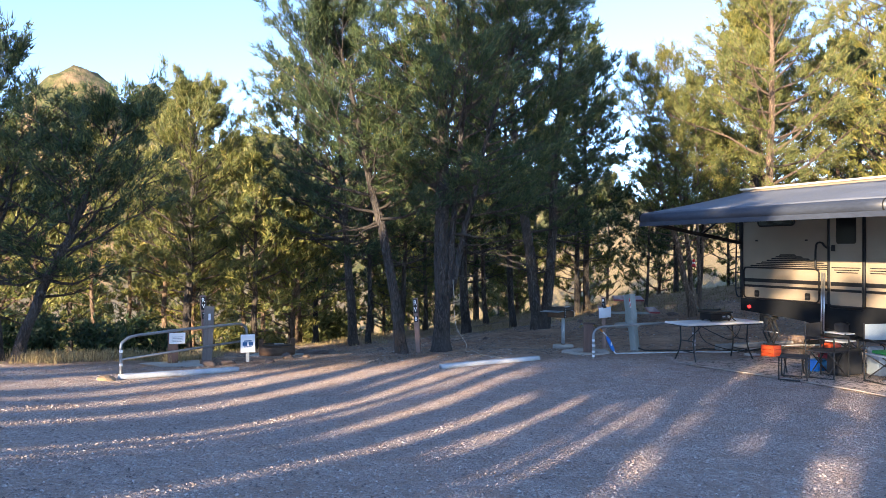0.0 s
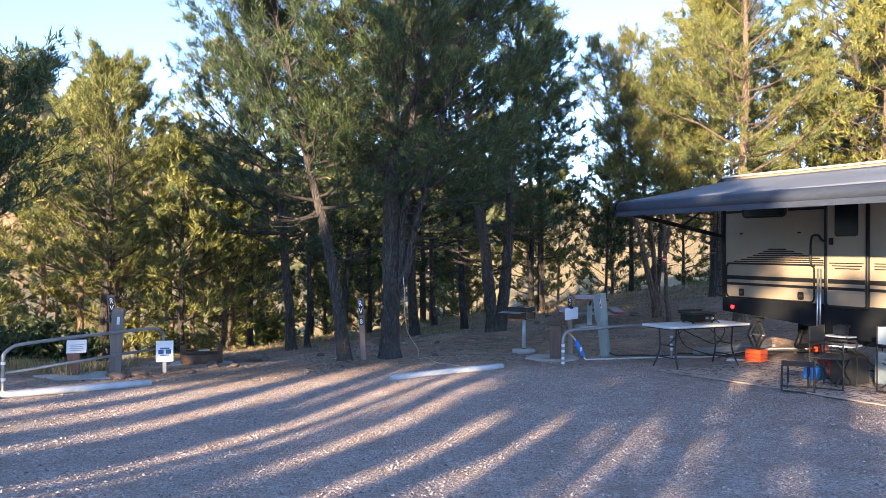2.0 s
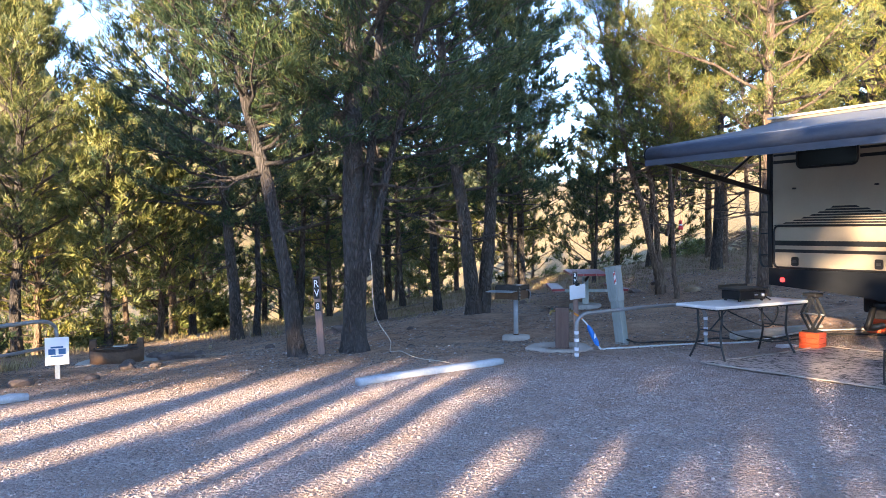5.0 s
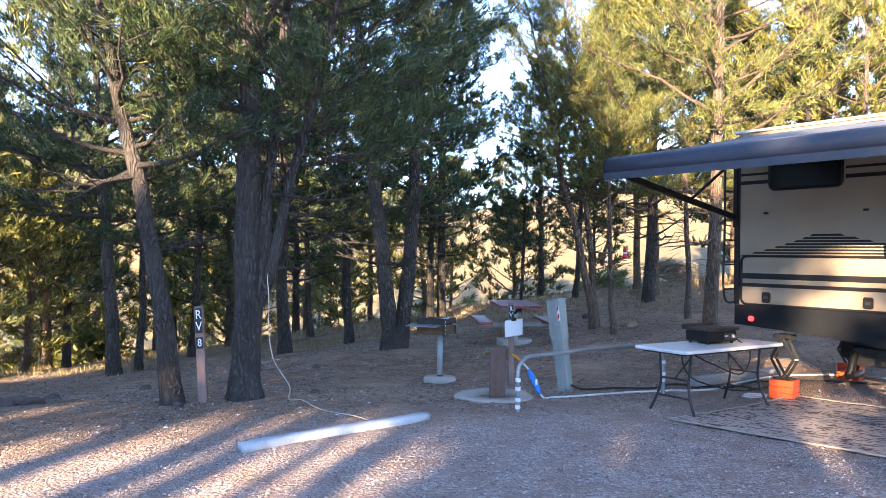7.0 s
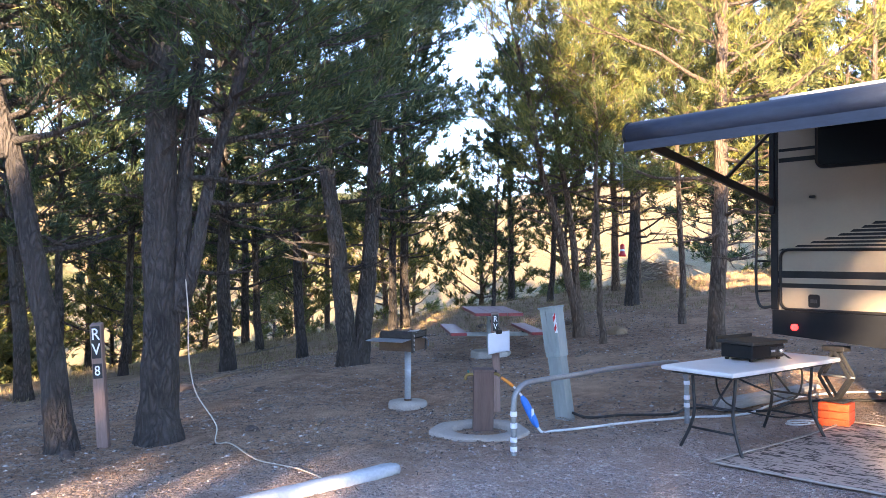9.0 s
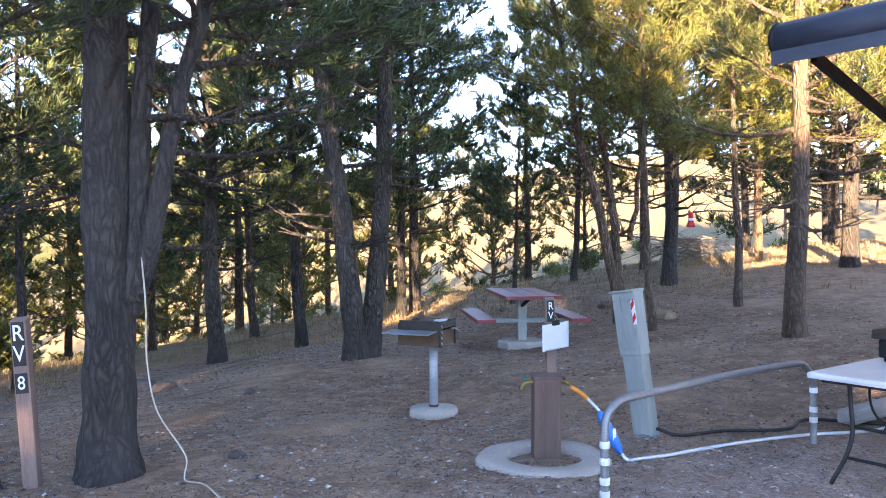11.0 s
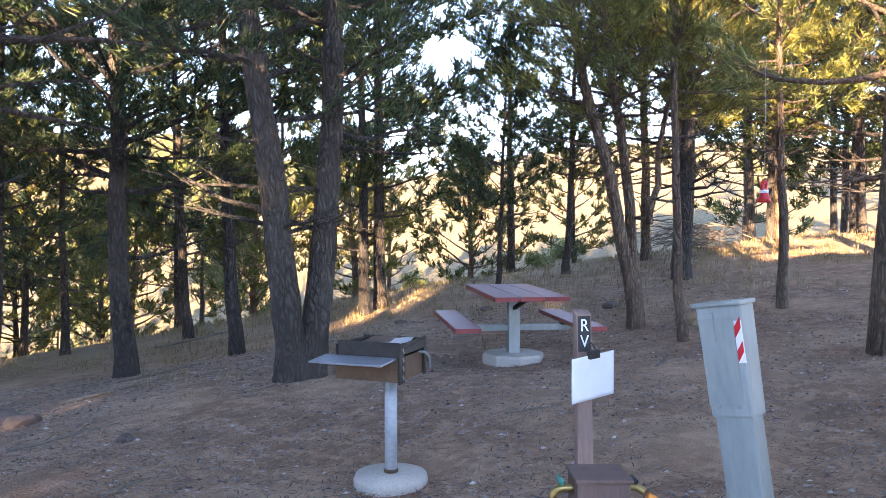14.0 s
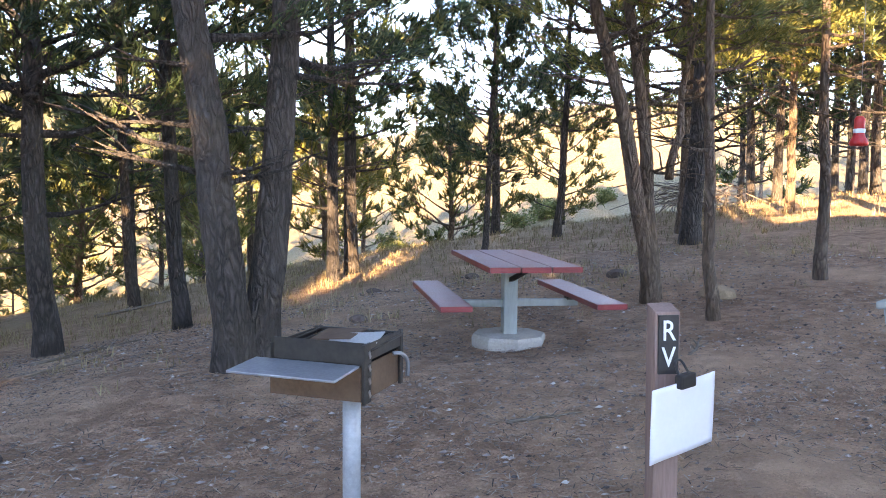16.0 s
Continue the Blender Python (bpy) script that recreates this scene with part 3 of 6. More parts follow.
low = plant(stand(-21.4, -8.0) @ Matrix.Diagonal((0.4, 0.4, 0.7, 1)), 82, [((0, 0), (0.0, 0.0), (0.1, 0.1), 5.0, 0.10, 0.0)], "unseen dense young pine, added to part the sun into streaks", group="pines behind the pitch", crown_base=0.4, reach=1.35, limbs=48, twigs=4, tufts=6, blades=4, blade=0.40, wide=0.18, dead=0, fat=7, fine=False)
for x, y, top in ((-23.2, -9.6, 10.8), (-21.2, -10.4, 10.6), (-22, -13, 10.0)):
    copy_thing(high, stand(x, y, wood.uniform(0, 360), 1.0) @ Matrix.Diagonal((1, 1, (top * wood.uniform(0.96, 1.04) - gh(x, y)) / 10.0, 1)))
lofty = plant(stand(-19.2, -9.6) @ Matrix.Diagonal((1, 1, 0.75, 1)), 84, [((0, 0), (0.0, 0.01), (0.1, 0.0), 10.0, 0.14, 0.0)], "unseen tall pine with a long bare trunk, added to cast shade", group="pines behind the pitch", crown_base=4.3, reach=1.8, limbs=56, twigs=4, tufts=6, blades=4, blade=0.45, wide=0.20, dead=0, fat=7, fine=False)
for x, y, top in ((-17.3, -10.5, 9.6), (-15.4, -9.6, 11.0), (-16.6, -13, 11.6)):
    copy_thing(lofty, stand(x, y, wood.uniform(0, 360), 1.0) @ Matrix.Diagonal((1, 1, (top - gh(x, y)) / 10.0, 1)))
thin = plant(stand(-9.5, -10.4) @ Matrix.Diagonal((1, 1, 0.74, 1)), 85, [((0, 0), (0.01, 0.01), (0.0, 0.1), 10.0, 0.13, 0.0)], "unseen tall open pine, added to let only dapples of sun through", group="pines behind the pitch", crown_base=3.4, reach=2.0, limbs=36, twigs=4, tufts=4, blades=3, blade=0.34, wide=0.12, dead=3, fat=7, fine=False)
for x, y, top in ((-8.0, -10.8, 6.3), (-6.6, -9.7, 8.2), (-5.0, -10.4, 7.8), (-3.4, -9.8, 8.0)):
    copy_thing(thin, stand(x, y, wood.uniform(0, 360), 1.0) @ Matrix.Diagonal((1, 1, (top - gh(x, y)) / 10.0, 1)))
# unseen low pines, spaced to leave narrow streaks of sun on the gravel
for k in range(10):
    x, y = -17.0 + 1.25 * k, -6.9 + 0.4 * math.sin(2.1 * k)
    copy_thing(low, stand(x, y, 40 * k, 1.0) @ Matrix.Diagonal((0.75, 0.75, (3.5 + 0.35 * math.sin(1.7 * k) - gh(x, y)) / 5.0, 1)))
for x, y, k in ((-24.2, -7.9, 1.0), (-23.0, -8.2, 1.0), (-19.8, -8.2, 0.6), (-18.5, -8.1, 0.6), (-16.7, -7.9, 0.5), (-15.9, -8.2, 0.42), (-14.7, -8.0, 0.5), (-13.7, -8.3, 0.65), (-12.8, -7.8, 0.6), (-11.6, -8.0, 0.5), (-10.6, -8.2, 0.7), (-9.5, -8.1, 0.55), (-8.6, -7.9, 0.7), (-7.6, -8.1, 0.5), (-6.7, -8.3, 0.55), (-5.8, -8.0, 0.55), (-4.8, -8.2, 0.5)):
    copy_thing(low, stand(x, y, wood.uniform(0, 360), 1.0) @ Matrix.Diagonal((k, k, wood.uniform(0.95, 1.1) * (5.6 - 0.8 * gh(x, y)) / 5.0, 1)))


# ---- travel trailer ----
SIDING = worn("beige_siding", (0.235, 0.19, 0.142), (0.28, 0.226, 0.168), 1.5, 0.35, 0.0, 0.05, 0.002, 40, rand=0, speck=0.05)
GELCOAT = worn("black_gelcoat", (0.007, 0.008, 0.010), (0.014, 0.015, 0.018), 2.0, 0.5, 0.0, 0.04, 0.002, 50, rand=0, speck=0.05, gloss=0.12)
TRIM_BLACK = worn("black_trim", (0.008, 0.008, 0.009), (0.018, 0.018, 0.02), 6.0, 0.45, 0.0, 0.08, 0.002, 80, rand=0, gloss=0.2)
STEEL_BLACK = worn("black_painted_steel", (0.015, 0.015, 0.017), (0.035, 0.034, 0.034), 9.0, 0.5, 0.1, 0.1, 0.002, 90)
GREY_STEEL = worn("galvanised_steel", (0.24, 0.25, 0.26), (0.36, 0.37, 0.38), 7.0, 0.5, 0.55, 0.15, 0.002, 70)
ALUMINIUM = worn("brushed_aluminium", (0.5, 0.5, 0.5), (0.65, 0.65, 0.66), 5.0, 0.35, 0.9, 0.08, 0.001, 90)
AWNING_CLOTH = worn("grey_awning_cloth", (0.105, 0.12, 0.155), (0.17, 0.185, 0.22), 0.8, 0.6, 0.0, 0.1, 0.004, 25, rand=0)
AWNING_ROLL = worn("navy_awning_roll", (0.022, 0.028, 0.045), (0.05, 0.06, 0.085), 1.2, 0.5, 0.0, 0.1, 0.003, 40, (0.3, 1, 1), rand=0)
ROOF_WHITE = worn("chalky_roof_membrane", (0.62, 0.60, 0.55), (0.75, 0.73, 0.68), 2.0, 0.6, rand=0)
GLASS_DARK, gn, gl, gb = material("tinted_glass", 0.18)
gb.inputs["Specular IOR Level"].default_value = 0.15
gb.inputs["Base Color"].default_value = (0.008, 0.009, 0.011, 1)
RUBBER = worn("tyre_rubber", (0.012, 0.012, 0.012), (0.03, 0.03, 0.03), 8.0, 0.85)
RED_LENS, rn, rl, rb = material("lit_red_lens", 0.25)
rb.inputs["Base Color"].default_value = (0.7, 0.02, 0.02, 1)
rb.inputs["Emission Color"].default_value = (1.0, 0.03, 0.03, 1)
rb.inputs["Emission Strength"].default_value = 0.9
ORANGE = worn("orange_plastic", (0.75, 0.085, 0.02), (0.85, 0.12, 0.03), 5.0, 0.5)


def plate_bm(outline, y0, y1):
    """A plate in the wall's plane from (x, z) corners, between two depths."""
    bm = bmesh.new()
    a = [bm.verts.new((x, y0, z)) for x, z in outline]
    b = [bm.verts.new((x, y1, z)) for x, z in outline]
    bm.faces.new(a)
    bm.faces.new(b[::-1])
    for i in range(len(a)):
        j = (i + 1) % len(a)
        bm.faces.new((a[j], a[i], b[i], b[j]))
    bmesh.ops.recalc_face_normals(bm, faces=bm.faces)
    return bm


def rounded_rect(x0, z0, x1, z1, r, n=5):
    out = []
    for cx, cz, a0 in ((x1 - r, z1 - r, 0), (x0 + r, z1 - r, 90), (x0 + r, z0 + r, 180), (x1 - r, z0 + r, 270)):
        for k in range(n + 1):
            a = radians(a0 + 90 * k / n)
            out.append((cx + r * math.cos(a), cz + r * math.sin(a)))
    return out


def loop_tube(name, outline, y, radius, mat, parent, label=""):
    pts = np.array([(x, y, z) for x, z in outline] + [(outline[0][0], y, outline[0][1])])
    v, f = tube_arrays([(pts, np.full(len(pts), radius))], 6)
    return put(name, raw_mesh(name, v, f, mat, True), parent, None, label)


def bar(name, a, b, w, h, mat, parent, label=""):
    """A straight bar of section w by h from a to b."""
    a, b = Vector(a), Vector(b)
    d = b - a
    q = d.to_track_quat("X", "Z")
    bm = box_bm(0, 0, -h / 2, d.length, w, h, 0.004)
    bmesh.ops.transform(bm, matrix=Matrix.LocRotScale((a + b) / 2, q, None), verts=bm.verts)
    return part(name, bm, mat, parent, label)


def build_trailer():
    g0 = -0.50
    rv = holder("travel_trailer", pose(6.03, 16.13, g0, 0, 0, -67), "beige travel trailer with black skirt and stripes on blocks", "trailer")
    z = lambda w: w - g0
    L, W = 7.6, 2.44
    # body: the rear end is cut up underneath
    bm = plate_bm([(0, z(0.62)), (L, z(0.62)), (L, z(2.70)), (L - 0.1, z(2.78)), (0.06, z(2.78)), (0, z(2.72))], 0, W)
    part("body", bm, SIDING, rv, "beige smooth side wall")
    part("skirt", plate_bm([(0.0, z(0.37)), (0.85, z(0.325)), (1.6, z(0.27)), (2.2, z(0.18)), (2.9, z(0.10)), (L, z(0.08)), (L, z(0.617)), (0.0, z(0.617))], -0.012, W), GELCOAT, rv, "black lower skirt")
    part("roof_edge", box_bm(L / 2, W / 2, z(2.78), L + 0.04, W + 0.06, 0.035, 0.012), ROOF_WHITE, rv, "chalky white roof edge")
    part("corner_trim", box_bm(0.025, -0.002, z(0.62), 0.075, 0.03, 2.12, 0.008), TRIM_BLACK, rv)
    for w0, w1 in ((0.95, 1.02), (0.85, 0.895)):
        for x0, x1 in ((0.07, 2.12), (2.87, 5.4)):
            part("stripe", plate_bm([(x0, z(w0)), (x1, z(w0)), (x1, z(w1)), (x0, z(w1))], -0.0145, 0.001), TRIM_BLACK, rv, "black painted stripe")
        part("stripe", plate_bm([(2.18, z(w0)), (2.81, z(w0)), (2.81, z(w1)), (2.18, z(w1))], -0.026, -0.0215), TRIM_BLACK, rv, "black painted stripe")
    # the swoosh of thin bars
    for k in range(8):
        zz = 1.50 - 0.036 * k
        x0, x1 = 0.98 - 0.088 * k - 0.006 * k * k, 1.40 + 0.16 * k
        th = 0.027 - 0.001 * k
        part("graphic", plate_bm([(x0, z(zz - th)), (min(x1, 2.12), z(zz - th)), (min(x1, 2.12) - 0.05, z(zz)), (x0 + 0.035, z(zz))], -0.004, 0.001), TRIM_BLACK, rv, "black decal bar")
    for k in range(3):
        zz = 1.28 - 0.042 * k
        part("graphic", plate_bm([(2.20 + 0.05 * k, z(zz - 0.016)), (2.79 - 0.03 * k, z(zz - 0.016)), (2.79 - 0.03 * k, z(zz)), (2.2 + 0.05 * k, z(zz))], -0.026, -0.0215), TRIM_BLACK, rv, "black decal bar")
        part("graphic", plate_bm([(2.95, z(zz - 0.016)), (4.4 - 0.2 * k, z(zz - 0.016)), (4.3 - 0.2 * k, z(zz)), (2.95, z(zz))], -0.004, 0.001), TRIM_BLACK, rv, "black decal bar")
    # luggage hatch with latches
    hatch = part("hatch", plate_bm(rounded_rect(0.11, z(0.645), 1.90, z(1.215), 0.07), -0.010, 0.002), SIDING, rv, "large luggage hatch")
    loop_tube("hatch_trim", rounded_rect(0.09, z(0.63), 1.92, z(1.235), 0.08), -0.012, 0.016, TRIM_BLACK, hatch, "black rubber trim")
    for x in (0.44, 1.67):
        latch = part("latch", plate_bm(rounded_rect(x - 0.055, z(0.66), x + 0.055, z(0.79), 0.025), -0.026, -0.008), TRIM_BLACK, hatch, "black hatch latch")
        part("latch_lever", box_bm(x, -0.03, z(0.705), 0.06, 0.012, 0.035, 0.004), STEEL_BLACK, latch)
    part("marker_light", plate_bm(rounded_rect(0.205, z(0.42), 0.275, z(0.485), 0.03), -0.032, -0.01), RED_LENS, rv, "lit red marker lamp")
    for x in (0.42, 1.63):
        part("speaker_dot", plate_bm(rounded_rect(x - 0.03, z(1.75), x + 0.03, z(1.775), 0.01), -0.012, 0.001), TRIM_BLACK, rv)
    # upper window, its valance and trim lines
    win = part("window_pane", plate_bm(rounded_rect(0.48, z(2.06), 1.36, z(2.50), 0.06), -0.02, 0.002), GLASS_DARK, rv, "dark tinted side window")
    loop_tube("window_frame", rounded_rect(0.47, z(2.05), 1.37, z(2.51), 0.07), -0.015, 0.018, TRIM_BLACK, win)
    for w0, w1 in ((2.13, 2.175), (2.24, 2.27)):
        for x0, x1 in ((0.07, 0.45), (1.4, 2.1)):
            part("stripe", plate_bm([(x0, z(w0)), (x1, z(w0)), (x1, z(w1)), (x0, z(w1))], -0.004, 0.001), TRIM_BLACK, rv, "black painted stripe")
    # entrance door
    door = part("door", plate_bm(rounded_rect(2.16, z(0.60), 2.83, z(2.45), 0.05), -0.022, 0.002), SIDING, rv, "beige entrance door, shut")
    loop_tube("door_frame", rounded_rect(2.14, z(0.585), 2.85, z(2.47), 0.06), -0.015, 0.032, TRIM_BLACK, door, "black door frame")
    part("door_window", plate_bm(rounded_rect(2.30, z(1.69), 2.70, z(2.22), 0.05), -0.032, -0.018), GLASS_DARK, door, "dark tinted door window")
    part("door_latch", box_bm(2.24, -0.035, z(1.56), 0.07, 0.03, 0.11, 0.01), TRIM_BLACK, door, "black door latch")
    pts = [(1.92, -0.02, z(1.22)), (1.92, -0.09, z(1.26)), (1.92, -0.10, z(1.45)), (1.93, -0.10, z(1.64)), (1.97, -0.10, z(1.71)), (2.06, -0.10, z(1.71)), (2.10, -0.09, z(1.66)), (2.10, -0.02, z(1.62))]
    tube("grab_handle", pts, 0.019, TRIM_BLACK, rv, "black folding grab handle")
    for x in (2.02, 2.07):
        tube("stair_rail", [(x, -0.05, z(1.18)), (x, -0.06, z(0.5)), (x, -0.07, z(0.05))], 0.015, ALUMINIUM, rv, "grey folded stair rail", rounded=False)
    # rear ladder, seen end on
    for y in (0.07, 0.43):
        tube("ladder_rail", [(-0.01, y, z(2.7)), (-0.18, y, z(2.64)), (-0.21, y, z(2.5)), (-0.21, y, z(1.6)), (-0.21, y, z(0.72)), (-0.01, y, z(0.64))], 0.015, STEEL_BLACK, rv, "black rear ladder rail")
    for k in range(6):
        tube("ladder_rung", [(-0.21, 0.07, z(0.8 + 0.32 * k)), (-0.21, 0.43, z(0.8 + 0.32 * k))], 0.012, STEEL_BLACK, rv, rounded=False)
    part("bumper", box_bm(-0.05, W / 2 + 0.1, z(0.40), 0.09, W - 0.5, 0.10, 0.01), STEEL_BLACK, rv, "black steel rear bumper")
    # awning
    n = 24
    vs, fs = [], []
    for i in range(n + 1):
        for j in range(9):
            t = j / 8
            sag = 0.05 * math.sin(math.pi * t) * (0.6 + 0.4 * math.sin(i * 0.9))
            vs.append((0.15 + 5.15 * i / n, -0.03 - 2.46 * t, z(2.735 - 0.46 * t - sag * 0.6)))
    for i in range(n):
        for j in range(8):
            fs.append((i * 9 + j, i * 9 + j + 1, (i + 1) * 9 + j + 1, (i + 1) * 9 + j))
    cloth = put("awning_cloth", raw_mesh("awning_cloth", np.array(vs), fs, AWNING_CLOTH, True), rv, None, "taut grey awning cloth")
    thick = cloth.modifiers.new("thickness", "SOLIDIFY")
    thick.thickness = 0.006
    pts = np.array([(0.12 + 5.2 * i / 12, -2.49, z(2.17)) for i in range(13)])
    v, f = tube_arrays([(pts, np.full(13, 0.10))], 18)
    roll = put("awning_roll", raw_mesh("awning_roll", v, f, AWNING_ROLL, True), rv, None, "dark blue rolled awning end")
    part("awning_hem", plate_bm([(0.12, z(2.025)), (5.32, z(2.025)), (5.32, z(2.10)), (0.12, z(2.10))], -2.585, -2.575), AWNING_ROLL, roll)
    for x in (0.15, 5.25):
        v, f = lathe([(0.0, 0), (0.095, 0.0), (0.107, 0.012), (0.107, 0.03), (0.06, 0.04)], 18)
        put("roll_cap", raw_mesh("roll_cap", v, f, TRIM_BLACK, True), roll, pose(x - 0.05, -2.49, z(2.17), 0, 90, 0))
        arm = bar("awning_arm", (x + 0.13, -2.42, z(2.07)), (x - 0.14, -0.03, z(1.72)), 0.035, 0.07, TRIM_BLACK, rv, "black awning arm")
        bar("arm_strut", (x + 0.03, -1.15, z(1.90)), (x - 0.1, -0.03, z(2.5)), 0.02, 0.035, TRIM_BLACK, arm)
        bar("arm_bracket", (x - 0.14, -0.02, z(1.60)), (x - 0.14, -0.02, z(2.6)), 0.04, 0.05, TRIM_BLACK, arm)
        tube("roll_bracket", [(x + 0.03, -2.49, z(2.17)), (x + 0.08, -2.44, z(2.08))], 0.02, STEEL_BLACK, arm, rounded=False)
    # underneath
    part("chassis", box_bm(L / 2 + 0.4, W / 2, z(-0.08), L - 1.4, 0.9, 0.22, 0.02), STEEL_BLACK, rv, "black steel chassis")
    part("holding_tank", box_bm(1.3, 1.3, z(-0.02), 0.8, 0.9, 0.32, 0.05), TRIM_BLACK, rv, "black holding tank")
    tube("drain_pipe", [(1.25, 0.55, z(0.1)), (1.25, 0.45, z(-0.1)), (1.2, 0.5, z(-0.18)), (1.1, 1.0, z(-0.2))], 0.045, TRIM_BLACK, rv)
    for y in (0.27, 1.9):
        jack = part("stabiliser_jack", box_bm(0.52, y, z(0.22), 0.22, 0.16, 0.05, 0.008), STEEL_BLACK, rv, "black scissor jack")
        base = z(-0.29) if y < 1 else z(-0.27)
        mid = (base + z(0.22)) / 2
        for dy in (-0.055, 0.055):
            for s in (-1, 1):
                bar("jack_arm", (0.52, y + dy, z(0.23)), (0.52 + 0.15 * s, y + dy, mid), 0.012, 0.035, STEEL_BLACK, jack)
                bar("jack_arm", (0.52 + 0.15 * s, y + dy, mid), (0.52, y + dy, base + 0.01), 0.012, 0.035, STEEL_BLACK, jack)
        tube("jack_screw", [(0.34, y, mid), (0.70, y, mid)], 0.012, GREY_STEEL, jack, rounded=False)
        part("jack_foot", box_bm(0.52, y, base, 0.22, 0.18, 0.02, 0.005), STEEL_BLACK, jack)
    for x in (4.3, 5.2):
        for y in (0.16, W - 0.16):
            v, f = lathe([(0.19, -0.10), (0.33, -0.10), (0.37, -0.06), (0.375, 0.06), (0.33, 0.10), (0.19, 0.10)], 28)
            wh = put("wheel", raw_mesh("wheel", v, f, RUBBER, True), rv, pose(x, y, gh(7.9, 12) - g0 + 0.375, 90, 0, 0), "black tyre on a steel rim")
            v, f = lathe([(0.19, -0.105), (0.12, -0.08), (0.05, -0.09), (0.05, 0.09), (0.12, 0.08), (0.19, 0.105)], 20)
            put("rim", raw_mesh("rim", v, f, ALUMINIUM, True), wh)
    return rv


build_trailer()
UVEC, IVEC = (0.3907, -0.9205), (0.9205, 0.3907)


def rv_spot(x, y):
    return 6.03 + UVEC[0] * x + IVEC[0] * y, 16.13 + UVEC[1] * x + IVEC[1] * y


def build_block(x, y, h):
    """A stack of interlocking levelling blocks."""
    px, py = rv_spot(x, y)
    ob = holder("levelling_block", pose(px, py, gh(px, py), 0, 0, -55), "stack of bright orange plastic levelling blocks under the jack", "levelling block", "orange levelling blocks")
    n = 3
    for k in range(n):
        bm = box_bm(0, 0, k * h / n, 0.29, 0.25, h / n - 0.003, 0.008)
        blk = part("block", bm, ORANGE, ob)
        for sx in (-0.08, 0.08):
            part("lug", box_bm(sx, -0.126, k * h / n + 0.015, 0.07, 0.012, h / n - 0.03, 0.003), ORANGE, blk)
    return ob


build_block(0.52, 0.27, 0.235)
build_block(0.52, 1.9, 0.225)


# ---- things on the pitch ----
WHITE_PAINT = worn("weathered_white_paint", (0.40, 0.43, 0.46), (0.60, 0.63, 0.66), 5.0, 0.75, 0.0, 0.35, 0.006, 45)
CONCRETE = worn("pale_concrete", (0.36, 0.335, 0.295), (0.52, 0.49, 0.43), 4.0, 0.9, 0.0, 0.3, 0.006, 55)
BROWN_POST = worn("brown_stained_post", (0.105, 0.062, 0.05), (0.185, 0.115, 0.095), 4.0, 0.85, 0.0, 0.4, 0.005, 30, (4, 4, 0.4))
PALE_POST = worn("faded_brown_post", (0.20, 0.125, 0.10), (0.33, 0.215, 0.18), 4.0, 0.85, 0.0, 0.4, 0.005, 30, (4, 4, 0.4))
PEDESTAL = worn("grey_green_enamel", (0.20, 0.24, 0.235), (0.42, 0.46, 0.44), 3.2, 0.5, 0.1, 0.05, 0.002, 50, (1, 1, 0.25), speck=0.06)
RED_PAINT = worn("worn_red_paint", (0.21, 0.022, 0.026), (0.32, 0.045, 0.045), 4.0, 0.45, 0.0, 0.3, 0.004, 35, (0.5, 4, 4))
RED_FADED = worn("faded_red_tabletop", (0.20, 0.08, 0.085), (0.29, 0.135, 0.135), 3.0, 0.45, 0.0, 0.3, 0.004, 30, (0.5, 5, 5))
GREY_POST = worn("grey_enamelled_pipe", (0.33, 0.36, 0.38), (0.48, 0.51, 0.53), 4.0, 0.5, 0.15, 0.12, 0.003, 45)
SOOT = worn("sooty_steel", (0.018, 0.017, 0.017), (0.075, 0.065, 0.055), 6.0, 0.6, 0.4, 0.3, 0.004, 45)
RUST = worn("rusty_steel", (0.085, 0.045, 0.028), (0.19, 0.115, 0.07), 7.0, 0.8, 0.2, 0.35, 0.004, 50)
BLUE_STEEL = worn("scuffed_steel_shelf", (0.30, 0.33, 0.37), (0.46, 0.49, 0.53), 6.0, 0.4, 0.6, 0.15, 0.002, 60)
PAPER = worn("white_paper", (0.74, 0.75, 0.80), (0.80, 0.81, 0.85), 8.0, 0.7, 0.0, 0.03, 0.001, 70, speck=0.04)
SIGN_WHITE, sn_, sl_, sb_ = material("white_sign_face", 0.5)
sb_.inputs["Base Color"].default_value = (0.78, 0.79, 0.80, 1)
LETTER_WHITE, ln_, ll_, lb_ = material("white_letters", 0.6)
lb_.inputs["Base Color"].default_value = (0.8, 0.8, 0.8, 1)
SIGN_BLUE, qn_, ql_, qb_ = material("blue_print", 0.5)
qb_.inputs["Base Color"].default_value = (0.02, 0.10, 0.25, 1)
SIGN_GREY, vn_, vl_, vb_ = material("grey_print", 0.6)
vb_.inputs["Base Color"].default_value = (0.35, 0.36, 0.40, 1)
RED_TAPE, tn_, tl_, tb_ = material("red_reflective_tape", 0.35)
tb_.inputs["Base Color"].default_value = (0.6, 0.015, 0.02, 1)
PLATE_BLACK = worn("black_plate", (0.012, 0.011, 0.011), (0.03, 0.028, 0.027), 9.0, 0.6)
TABLE_WHITE = worn("white_moulded_plastic", (0.66, 0.66, 0.66), (0.74, 0.74, 0.74), 5.0, 0.45, 0.0, 0.05, 0.001, 120, speck=0.05)
HOSE_WHITE = worn("white_hose", (0.66, 0.67, 0.68), (0.78, 0.79, 0.8), 8.0, 0.45)
CABLE_BLACK = worn("black_cable", (0.012, 0.012, 0.012), (0.03, 0.03, 0.03), 8.0, 0.6)
